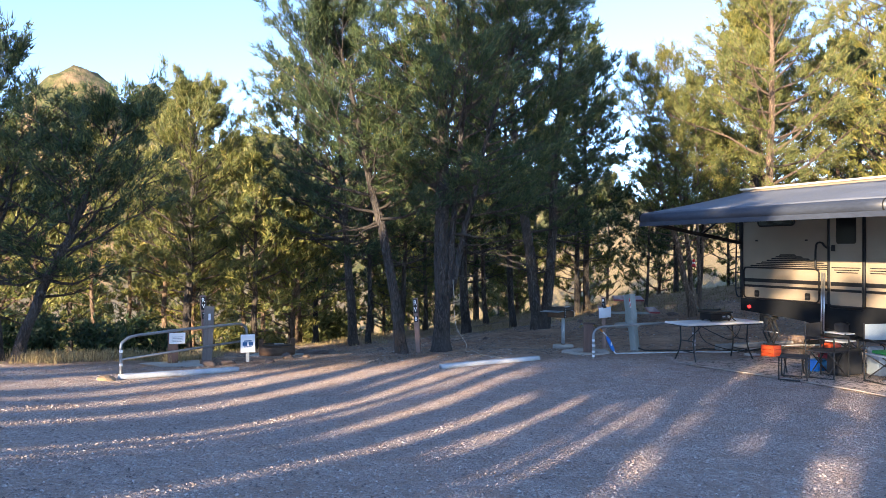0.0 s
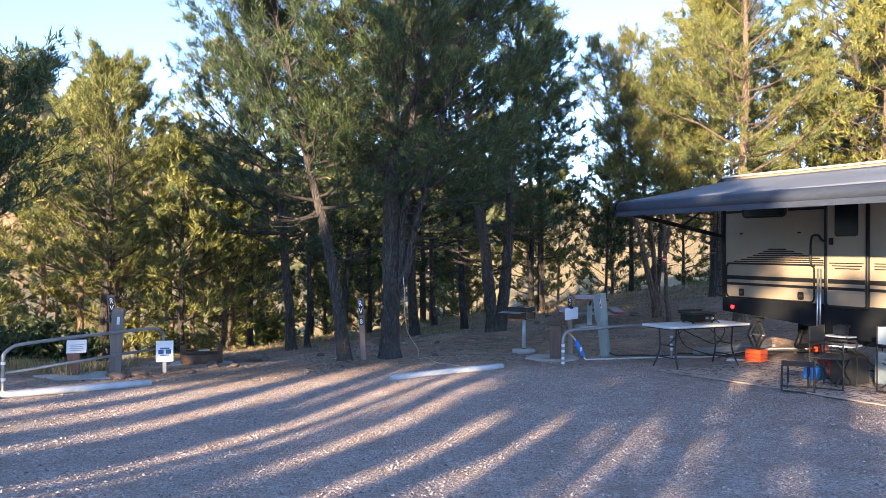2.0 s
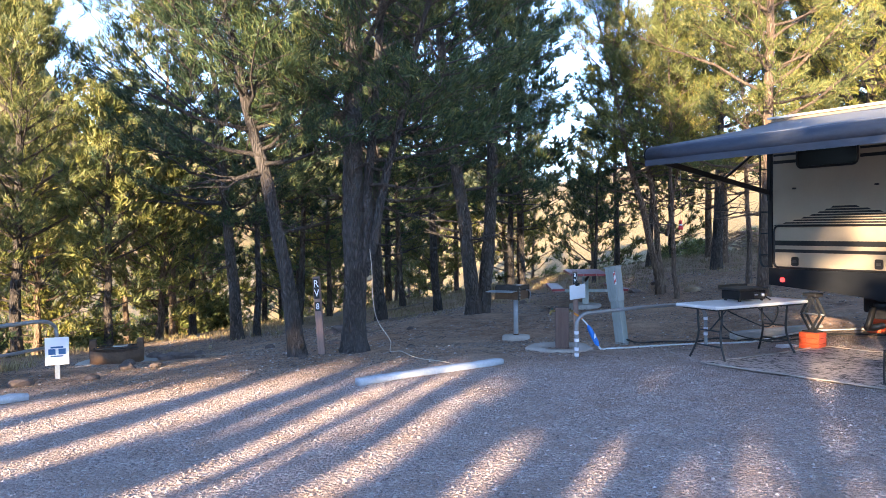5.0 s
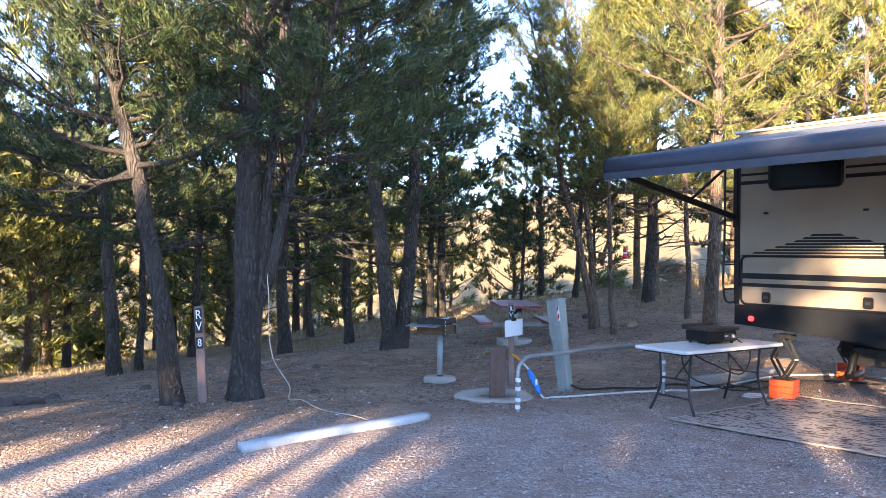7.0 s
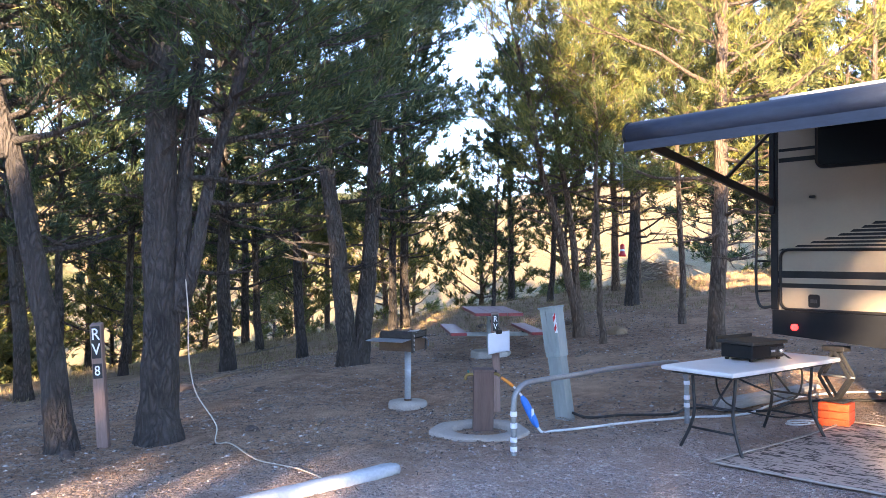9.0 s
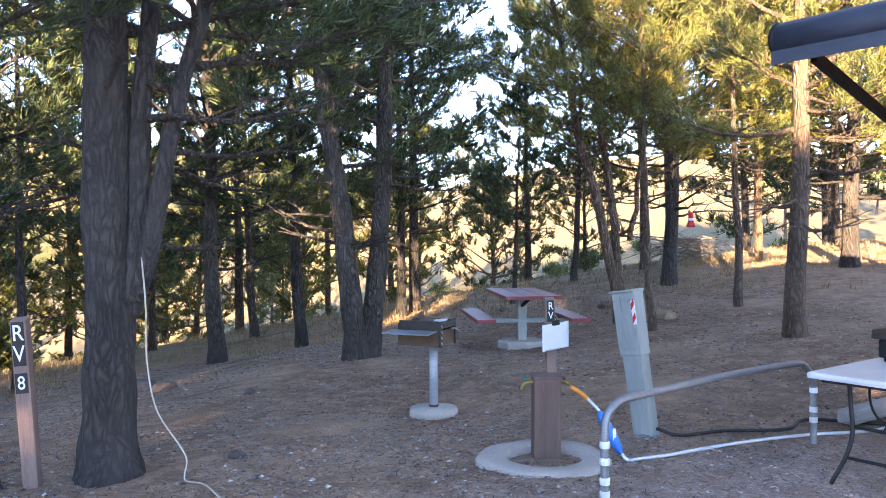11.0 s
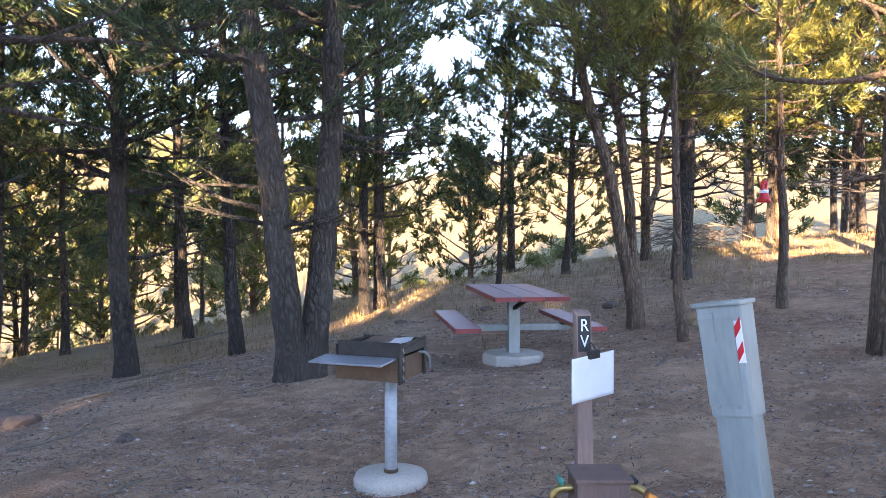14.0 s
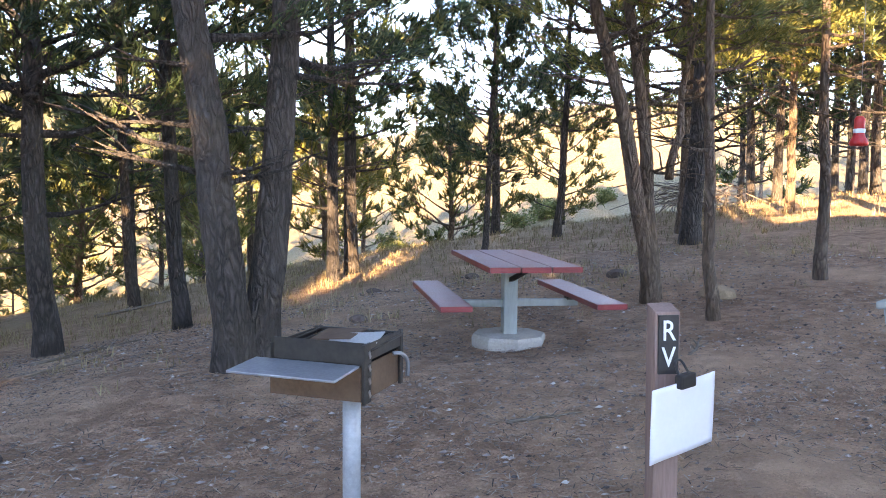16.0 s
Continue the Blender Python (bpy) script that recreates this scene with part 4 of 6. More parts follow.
FILTER_BLUE = worn("blue_filter_plastic", (0.005, 0.17, 0.62), (0.01, 0.23, 0.72), 8.0, 0.35)
BRASS = worn("dull_brass", (0.30, 0.20, 0.07), (0.45, 0.32, 0.13), 9.0, 0.4, 0.8)
YELLOW = worn("orange_connector", (0.75, 0.22, 0.03), (0.85, 0.32, 0.04), 8.0, 0.5)
TEAL = worn("green_plastic", (0.01, 0.16, 0.13), (0.02, 0.24, 0.19), 8.0, 0.45)
FABRIC_BLACK = worn("black_canvas", (0.016, 0.017, 0.02), (0.04, 0.041, 0.046), 8.0, 0.9, 0.0, 0.3, 0.003, 120)
FABRIC_BLUE = worn("pale_blue_canvas", (0.27, 0.33, 0.38), (0.37, 0.43, 0.48), 6.0, 0.9, 0.0, 0.3, 0.003, 120)
FABRIC_GREEN = worn("green_canvas", (0.02, 0.22, 0.05), (0.03, 0.30, 0.08), 6.0, 0.9, 0.0, 0.3, 0.003, 120)
FABRIC_RED = worn("dark_red_canvas", (0.20, 0.015, 0.02), (0.30, 0.03, 0.035), 6.0, 0.9, 0.0, 0.3, 0.003, 120)
STONE = worn("brown_fieldstone", (0.10, 0.07, 0.06), (0.24, 0.18, 0.15), 5.0, 0.95, 0.0, 0.6, 0.02, 25, rand=0.4)
TAN_STONE = worn("tan_fieldstone", (0.30, 0.20, 0.12), (0.42, 0.30, 0.19), 5.0, 0.95, 0.0, 0.6, 0.02, 25, rand=0.2)
DEAD_WOOD = worn("dead_wood", (0.16, 0.12, 0.09), (0.34, 0.27, 0.21), 5.0, 0.95, 0.0, 0.5, 0.006, 35, rand=0.3)


def upright(x, y, turn=0.0, tx=0.0, ty=0.0, drop=0.0):
    return pose(x, y, gh(x, y) - drop, tx, ty, turn)


def wheel_stop(x0, y0, x1, y1, seed):
    """A painted beam laid on the ground, slightly bowed and knocked about."""
    L, turn = math.hypot(x1 - x0, y1 - y0), math.degrees(math.atan2(y1 - y0, x1 - x0))
    dz = gh(x1, y1) - gh(x0, y0)
    r = np.random.default_rng(seed)
    n, ring = 26, 12
    vs, fs = [], []
    for i in range(n + 1):
        s = i / n
        cy = 0.025 * math.sin(3.3 * s + seed) + r.normal(0, 0.003)
        for k in range(ring):
            a = 2 * math.pi * (k + 0.5) / ring
            cx, cz = math.cos(a), math.sin(a)
            p = (abs(cx) ** 5 + abs(cz) ** 5) ** 0.2
            e = 0.93 if i in (0, n) else 1.0
            vs.append(((s - 0.5) * L, cy + 0.068 * e * cx / p + r.normal(0, 0.0025), 0.040 + 0.045 * e * cz / p + (s - 0.5) * dz + r.normal(0, 0.0025)))
    for i in range(n):
        for k in range(ring):
            fs.append((i * ring + k, i * ring + (k + 1) % ring, (i + 1) * ring + (k + 1) % ring, (i + 1) * ring + k))
    fs += [tuple(range(ring))[::-1], tuple(n * ring + k for k in range(ring))]
    mx, my = (x0 + x1) / 2, (y0 + y1) / 2
    put("wheel_stop", raw_mesh("wheel_stop", vs, fs, WHITE_PAINT, True), None, pose(mx, my, (gh(x0, y0) + gh(x1, y1)) / 2, 0, 0, turn),
        "weathered white painted wheel stop beam lying on gravel", "wheel stop", "wheel stops")


wheel_stop(-0.03, 14.32, 1.81, 15.22, 1)
wheel_stop(-5.27, 13.02, -3.75, 14.52, 2)
bmx = box_bm(0, 0, -0.01, 1.95, 0.16, 0.12, 0.03)
log_ob = part("wheel_stop", bmx, worn("bare_grey_timber", (0.25, 0.24, 0.23), (0.40, 0.385, 0.37), 4.0, 0.9, 0.0, 0.5, 0.006, 30, (0.3, 4, 4)), None, at=upright(6.63, 16.95, 19.8))
tagged(log_ob, "bare grey timber wheel stop beside the trailer", "wheel stop", "wheel stops")


def letter(char, x, y, z, size, parent, turn=0.0, wide=1.0):
    cu = bpy.data.curves.new("letter", "FONT")
    cu.body, cu.size, cu.align_x, cu.align_y, cu.extrude = char, size, "CENTER", "CENTER", 0.0015
    cu.offset = 0.006 * size
    cu.materials.append(LETTER_WHITE)
    ob = new("letter", cu)
    ob.parent = parent
    ob.matrix_basis = pose(x, y, z, 90, 0, turn) @ Matrix.Diagonal((wide, 1, 1, 1))
    return ob


def marker_post(x, y, h, chars, turn, lean, mat, label, w=0.10, top_plate=0.3, gap=0.0):
    """A numbered pitch post with a dark letter plate under its top."""
    post = holder("marker_post", upright(x, y, turn, 0, lean, 0.02), label, "marker post", "pitch marker posts")
    bm = box_bm(0, 0, -0.25, w, w, h + 0.25, 0.012)
    for v in bm.verts:
        if v.co.z > h - 0.03:
            v.co.z += 0.02 * (v.co.y / w)
    part("post", bm, mat, post)
    z = h - 0.02
    for block, size in chars:
        hh = size * len(block) * 0.92 + 0.02
        plate = part("letter_plate", box_bm(0, -w / 2 - 0.004, z - hh, w * 0.78, 0.008, hh, 0.002), PLATE_BLACK, post, "black letter plate")
        for k, ch in enumerate(block):
            letter(ch, 0, -w / 2 - 0.009, z - 0.01 - size * 0.46 - k * size * 0.92, size, plate, wide=0.82)
        z -= hh + 0.05
    return post


marker_post(-0.53, 17.33, 1.20, (("RV", 0.155), ("8", 0.13)), -8, -3.5, PALE_POST, "faded brown wooden post lettered RV 8 between two pines", 0.105)
marker_post(-4.77, 16.12, 1.36, (("RV", 0.13), ("7", 0.12)), 20, -3.5, PALE_POST, "faded brown wooden post lettered RV 7 behind a pipe rail", 0.12)
marker_post(3.60, 17.80, 1.17, (("RV", 0.092),), -14, -1.0, PALE_POST, "faded brown post lettered RV with a clipped paper", 0.085)

# the paper on its clip, hung on the post
clip = holder("paper_notice", pose(3.587, 17.715, 0.19, 0, -2.5, -10 + 28), "blank white paper held on the post by a black clip", "notice")
me_n = 12
pv, pf = [], []
for i in range(me_n + 1):
    for j in range(me_n + 1):
        u, v_ = i / me_n - 0.5, j / me_n - 0.5
        pv.append((u * 0.295, -0.02 - 0.010 * math.sin(2.6 * u + 1.2 * v_) + 0.012 * abs(u) * (0.5 - v_), v_ * 0.235 + 0.012 * u))
for i in range(me_n):
    for j in range(me_n):
        pf.append((i * 13 + j, (i + 1) * 13 + j, (i + 1) * 13 + j + 1, i * 13 + j + 1))
sheet_ob = put("paper", raw_mesh("paper", pv, pf, PAPER, True), clip, None, "white sheet in a sleeve")
sheet_ob.modifiers.new("thickness", "SOLIDIFY").thickness = 0.003
part("clip", box_bm(-0.005, -0.028, 0.098, 0.075, 0.03, 0.045, 0.008), PLATE_BLACK, clip, "black bulldog clip")
tube("clip_wire", [(-0.03, -0.02, 0.14), (-0.02, 0.0, 0.175), (0.01, 0.0, 0.175), (0.02, -0.02, 0.14)], 0.004, PLATE_BLACK, clip)


def electric_pedestal():
    ob = holder("electric_pedestal", pose(4.11, 17.05, gh(4.11, 17.05), -7.5, -4.5, 0) @ pose(0, 0, 0, 0, 0, -64) @ Matrix.Diagonal((0.84, 0.86, 0.94, 1)), "grey-green metal electric hookup pedestal leaning slightly, streaked", "electric pedestal")
    part("lower_cover", box_bm(0, 0, -0.15, 0.215, 0.135, 0.93, 0.01), PEDESTAL, ob, "dented lower cover")
    bm = box_bm(0, 0, 0.70, 0.27, 0.16, 0.56, 0.012)
    for v in bm.verts:
        if v.co.z > 1.2:
            v.co.z += 0.015 * (0.5 + v.co.y / 0.19)
        if v.co.z < 0.75:
            v.co.x *= 0.90
    head = part("head_box", bm, PEDESTAL, ob, "pale grey head box")
    lid = box_bm(0, -0.008, 1.258, 0.295, 0.185, 0.022, 0.006)
    part("rain_lid", lid, PEDESTAL, ob, "grey sloping rain lid")
    part("door_panel", box_bm(-0.02, -0.082, 0.76, 0.205, 0.008, 0.44, 0.003), PEDESTAL, head)
    tape = part("reflective_tape", box_bm(0.108, -0.084, 0.97, 0.042, 0.008, 0.21, 0.002), SIGN_WHITE, head, "white and red striped reflective tape")
    for z0 in (0.975, 1.095):
        part("red_stripe", plate_bm([(0.089, z0), (0.127, z0 + 0.05), (0.127, z0 + 0.105), (0.089, z0 + 0.055)], -0.0905, -0.0875), RED_TAPE, tape, "red diagonal stripe")
    for x in (-0.07, 0.05):
        part("bolt", box_bm(x, -0.085, 0.745, 0.02, 0.012, 0.02, 0.004), GREY_STEEL, head)
    part("door_seam", box_bm(-0.03, -0.0875, 1.08, 0.008, 0.004, 0.15, 0.001), GREY_STEEL, head)
    return ob


electric_pedestal()


def water_bollard():
    ob = holder("water_bollard", upright(3.04, 16.66, -16, 0, 0.5), "brown wooden water hookup post with brass taps", "water post")
    part("post", box_bm(0, 0, -0.2, 0.20, 0.19, 0.80, 0.012), BROWN_POST, ob, "weathered brown post")
    part("cap", box_bm(0, 0, 0.598, 0.215, 0.205, 0.016, 0.006), BROWN_POST, ob)
    tap = tube("tap", [(-0.08, -0.02, 0.56), (-0.14, -0.02, 0.56), (-0.17, -0.02, 0.545), (-0.18, -0.02, 0.505)], 0.016, BRASS, ob, "dull brass tap")
    tube("tap_handle", [(-0.15, -0.055, 0.59), (-0.15, 0.015, 0.59)], 0.011, TEAL, tap, "green tap handle", rounded=False)
    tap = tube("tap", [(0.08, -0.03, 0.57), (0.13, -0.04, 0.57), (0.16, -0.06, 0.555)], 0.016, BRASS, ob, "dull brass tap")
    tube("tap_handle", [(0.12, -0.02, 0.60), (0.12, -0.08, 0.60)], 0.010, PLATE_BLACK, tap, rounded=False)
    return ob


water_bollard()


def drain_ring():
    n = 40
    vs, fs = [], []
    for k in range(n):
        a = 2 * math.pi * k / n
        w = 1 + 0.05 * math.sin(3 * a) + 0.03 * math.sin(7 * a + 1)
        for rad, z in ((0.48 * w, -0.06), (0.48 * w, 0.03), (0.46 * w, 0.045), (0.29, 0.043), (0.27, 0.03), (0.26, -0.08)):
            vs.append((rad * math.cos(a), rad * math.sin(a), z))
    for k in range(n):
        j = (k + 1) % n
        for i in range(5):
            fs.append((k * 6 + i, j * 6 + i, j * 6 + i + 1, k * 6 + i + 1))
    put("drain_ring", raw_mesh("drain_ring", vs, fs, worn("dusty_concrete", (0.38, 0.325, 0.275), (0.50, 0.44, 0.38), 4.0, 0.95, 0.0, 0.35, 0.008, 45), True), None, upright(2.98, 16.55, 20), "round pale concrete drain collar set in gravel", "drain collar")


drain_ring()

# water line: brass and orange couplings, blue filter, white hose along the ground
hose = holder("water_hose", pose(0, 0, 0), "white drinking water hose with a blue inline filter", "hose")


def on_ground(points, lift):
    return [(x, y, gh(x, y) + lift) for x, y in points]


tube("coupling", [(3.20, 16.57, -0.03), (3.26, 16.55, -0.07), (3.31, 16.52, -0.115)], 0.017, YELLOW, hose, "orange and yellow couplings")
tube("short_hose", [(3.31, 16.52, -0.115), (3.36, 16.50, -0.17), (3.395, 16.48, -0.215)], 0.011, HOSE_WHITE, hose)
fp = np.array([(3.385 + 0.13 * s, 16.485 - 0.09 * s, -0.205 - 0.30 * s) for s in np.linspace(0, 1, 13)])
fr = np.array([0.014, 0.028, 0.036, 0.038, 0.038, 0.038, 0.038, 0.038, 0.038, 0.038, 0.036, 0.028, 0.014])
v_, f_ = tube_arrays([(fp, fr)], 16)
filt = put("water_filter", raw_mesh("water_filter", v_, f_, FILTER_BLUE, True), hose, None, "bright blue inline water filter")
part("filter_label", box_bm(3.463, 16.398, -0.42, 0.025, 0.012, 0.10, 0.004), SIGN_WHITE, filt)
tube("hose", [(3.515, 16.395, -0.505), (3.56, 16.37, -0.55)] + on_ground([(3.66, 16.33), (3.9, 16.36), (4.3, 16.45), (4.8, 16.52), (5.3, 16.52), (5.9, 16.45), (6.5, 16.72), (7.2, 16.9), (8.0, 16.6), (8.5, 15.9)], 0.018), 0.013, HOSE_WHITE, hose, "white hose snaking to the trailer")
power = tube("power_cable", [(4.16, 16.98, gh(4.16, 16.98) + 0.06)] + on_ground([(4.3, 16.86), (4.7, 16.85), (5.2, 16.72), (5.6, 16.9), (6.2, 16.5), (6.8, 16.7), (7.5, 16.4), (8.3, 15.6)], 0.02), 0.014, CABLE_BLACK)
tagged(power, "thick black power cable on the ground to the trailer", "cable")
coil = tube("hose_coil", [(6.13 + (0.16 + 0.03 * math.sin(k)) * math.cos(k * 0.8), 15.86 + 0.08 * math.sin(k * 0.8), gh(6.13, 15.86) + 0.015 + 0.003 * k) for k in range(15)], 0.008, HOSE_WHITE)
tagged(coil, "thin white line coiled beside the orange block", "hose")


def pipe_rail(points, at_label, second=None, rings=()):
    ob = holder("pipe_rail", pose(0, 0, 0), at_label, "pipe rail", "hookup pipe rails")
    tube("rail", points, 0.0255, GREY_STEEL, ob, "bent galvanised pipe", sides=12)
    if second:
        tube("lower_rail", second, 0.021, GREY_STEEL, ob, rounded=False)
    for x, y, z in rings:
        v, f = lathe([(0.027, 0), (0.031, 0.004), (0.031, 0.04), (0.027, 0.044)], 12)
        put("tape_band", raw_mesh("tape_band", v, f, PAPER, True), ob, pose(x, y, z), "peeling white tape")
    return ob


a0, b0 = np.array([2.93, 15.53]), np.array([5.14, 16.33])
dd = (b0 - a0) / np.linalg.norm(b0 - a0)


def along(s, z, p=None):
    return (a0[0] + dd[0] * s, a0[1] + dd[1] * s, z)


span = float(np.linalg.norm(b0 - a0))
pipe_rail([along(0, -0.85), along(0, -0.35), along(0, -0.10), along(0.03, 0.0), along(0.12, 0.062), along(0.25, 0.078), along(0.8, 0.092), along(1.1, 0.105), along(1.5, 0.105), along(span - 0.28, 0.10), along(span - 0.13, 0.07), along(span - 0.02, -0.05), along(span, -0.25), along(span, -0.8)],
          "bent galvanised pipe guard rail over the hookups with peeling tape", None,
          [along(0, -0.20), along(0, -0.30), along(0, -0.42), along(0, -0.5), along(span, -0.15), along(span, -0.3), along(span, -0.38)])
pl, pr = (-5.50, 13.62), (-4.0, 16.25)


def rail7(s, z):
    return (pl[0] + (pr[0] - pl[0]) * s, pl[1] + (pr[1] - pl[1]) * s, z)


pipe_rail([rail7(0, -0.9), rail7(0, -0.4), rail7(0, -0.07), rail7(0.02, 0.02), rail7(0.08, 0.085), rail7(0.25, 0.10), rail7(0.5, 0.105), rail7(0.8, 0.10), rail7(0.93, 0.09), rail7(0.985, 0.02), rail7(1.0, -0.1), rail7(1.0, -0.5), rail7(1.0, -1.0)],
          "bent grey pipe guard rail with a lower bar", [rail7(0.0, -0.29), rail7(1.0, -0.26)], [rail7(0, -0.17), rail7(0, -0.4)])
note = holder("notice", pose(*rail7(0.40, 0.0), 0, 2, 40), "small white notice hanging on a grey pipe rail", "notice")
part("sheet", box_bm(0, -0.035, -0.14, 0.30, 0.006, 0.20, 0.002), SIGN_WHITE, note)
for k in range(4):
    part("print_line", box_bm(0.0, -0.0395, -0.02 - 0.028 * k, 0.21 - 0.03 * (k % 2), 0.003, 0.010, 0), SIGN_GREY, note)

# fire-service style sign on a short stake
sg = holder("stake_sign", upright(-3.92, 16.02, 18), "white placard with a blue emblem on a short stake", "sign")
part("stake", box_bm(0, 0.02, -0.15, 0.06, 0.025, 0.55, 0.005), GREY_POST, sg, "pale grey stake")
board = part("board", box_bm(0, -0.012, 0.20, 0.285, 0.015, 0.36, 0.006), SIGN_WHITE, sg, "white placard")
for dx in (-0.06, 0.06):
    part("emblem", box_bm(dx, -0.0225, 0.335, 0.085, 0.004, 0.075, 0.001), SIGN_BLUE, board, "blue emblem")
part("emblem", box_bm(0.0, -0.0225, 0.42, 0.15, 0.004, 0.022, 0.001), SIGN_BLUE, board, "blue emblem")
part("emblem", box_bm(0.0, -0.0225, 0.305, 0.15, 0.004, 0.018, 0.001), SIGN_BLUE, board, "blue emblem")
# brown water post and low box of the neighbouring pitch
p7 = holder("water_bollard", upright(-5.25, 15.5, 20), "short brown wooden water post behind a pipe rail", "water post")
part("post", box_bm(0, 0, -0.2, 0.19, 0.19, 0.86, 0.012), BROWN_POST, p7)
part("cap", box_bm(0, 0, 0.66, 0.2, 0.2, 0.015, 0.005), BROWN_POST, p7)
meter = holder("utility_post", upright(-4.65, 15.71, 16, 0, 2.5), "square grey-brown timber utility post with a white sticker", "utility post")
part("post", box_bm(0, 0, -0.25, 0.19, 0.16, 1.38, 0.012), worn("greyed_timber", (0.15, 0.125, 0.115), (0.26, 0.22, 0.20), 4.0, 0.85, 0.0, 0.4, 0.005, 30, (4, 4, 0.4)), meter)
part("sticker", box_bm(0.01, -0.083, 0.86, 0.045, 0.005, 0.13, 0.001), SIGN_WHITE, meter, "small white sticker")
slab = part("concrete_slab", box_bm(0, 0, -0.08, 1.1, 0.75, 0.11, 0.02), CONCRETE, None, at=upright(-5.2, 15.3, 25))
tagged(slab, "tan concrete slab under the neighbouring water post", "slab")


def park_grill():
    """A steel pedestal grill with a flip-over grate and a shelf, on a concrete foot."""
    ob = holder("park_grill", upright(2.90, 19.25, -39), "sooty steel park grill on a grey pipe post", "grill")
    v, f = lathe([(0.25, -0.1), (0.255, 0.04), (0.243, 0.075), (0.06, 0.085), (0.0, 0.085)], 28)
    put("concrete_foot", raw_mesh("concrete_foot", v, f, CONCRETE, True), ob, None, "round pale concrete foot")
    v, f = lathe([(0.043, 0.05), (0.043, 0.75)], 20)
    post = put("post", raw_mesh("post", v, f, GREY_POST, True), ob, None, "grey pipe post")
    v, f = lathe([(0.047, 0.085), (0.050, 0.088), (0.050, 0.105), (0.047, 0.108)], 20)
    put("weld_collar", raw_mesh("weld_collar", v, f, RUST, True), post)
    part("bracket", box_bm(0.02, 0, 0.725, 0.10, 0.10, 0.05, 0.006), SOOT, ob)
    x0, x1, y0, y1, zb, zt = -0.30, 0.15, -0.22, 0.22, 0.745, 0.975
    fire = part("fire_pan", box_bm((x0 + x1) / 2, 0, zb, x1 - x0, y1 - y0, 0.008, 0.002), SOOT, ob, "sooty fire pan")
    part("side_plate", box_bm((x0 + x1) / 2, y0, zb, x1 - x0, 0.007, 0.15, 0.002), RUST, fire, "rusty front plate")
    part("side_plate", box_bm((x0 + x1) / 2, y1, zb, x1 - x0, 0.007, zt - zb, 0.002), SOOT, fire, "sooty back plate")
    part("side_plate", box_bm(x0, 0, zb, 0.007, y1 - y0, zt - zb, 0.002), SOOT, fire)
    part("side_plate", box_bm(x1, 0, zb, 0.007, y1 - y0 - 0.02, 0.155, 0.002), RUST, fire, "rust-streaked end plate")
    part("side_plate", box_bm(x1 + 0.012, 0.03, zb + 0.175, 0.007, y1 - y0 - 0.08, 0.075, 0.002), SOOT, fire, "sooty upper end plate")
    for yy, deep in ((y0 + 0.035, 0.075), (y1 - 0.015, 0.03)):
        end = part("corner_strap", box_bm(x1 + 0.012, yy, zb - 0.012, 0.014, deep, zt - zb + 0.035, 0.003), SOOT, ob, "notched black corner strap")
        if deep > 0.05:
            for k in range(4):
                part("notch", box_bm(x1 + 0.0205, yy + 0.014, zb + 0.01 + 0.058 * k, 0.003, 0.018, 0.034, 0.001, turn=pose(0, 0, 0, 25, 0, 0)), ALUMINIUM, end, "bright grate notch")
    part("upper_front", box_bm((x0 + x1) / 2, y0 + 0.03, zb + 0.155, x1 - x0, 0.007, 0.10, 0.002), SOOT, fire)
    part("shelf", box_bm(-0.12, y0 - 0.11, zb + 0.142, 0.52, 0.24, 0.012, 0.004, turn=pose(0, 0, 0, 3, 0, 0)), BLUE_STEEL, ob, "scuffed pale steel shelf")
    grate = part("grate", box_bm((x0 + x1) / 2, y1 - 0.02, zt - 0.005, x1 - x0, 0.016, 0.016, 0.003), SOOT, ob)
    for k in range(9):
        tube("grate_bar", [(x0 + 0.03 + 0.055 * k, y0 + 0.06, zt - 0.012), (x0 + 0.03 + 0.055 * k, y1 - 0.01, zt + 0.0)], 0.006, SOOT, grate, rounded=False, sides=6)
    part("foil", box_bm(0.03, -0.02, zt + 0.006, 0.24, 0.20, 0.006, 0.002, turn=pose(0, 0, 0, 4, -4, 12)), ALUMINIUM, grate, "crumpled foil sheet")
    part("charred_board", box_bm(-0.09, 0.05, zt + 0.004, 0.20, 0.22, 0.008, 0.002, turn=pose(0, 0, 0, 3, -3, 4)), RUST, grate, "brown scorched sheet on the grate")
    tube("grate_handle", [(x1 + 0.015, 0.10, zt - 0.075), (x1 + 0.05, 0.13, zt - 0.08), (x1 + 0.055, 0.19, zt - 0.13), (x1 + 0.05, 0.20, zt - 0.20)], 0.010, GREY_STEEL, ob, "coiled wire handle")
    return ob


park_grill()


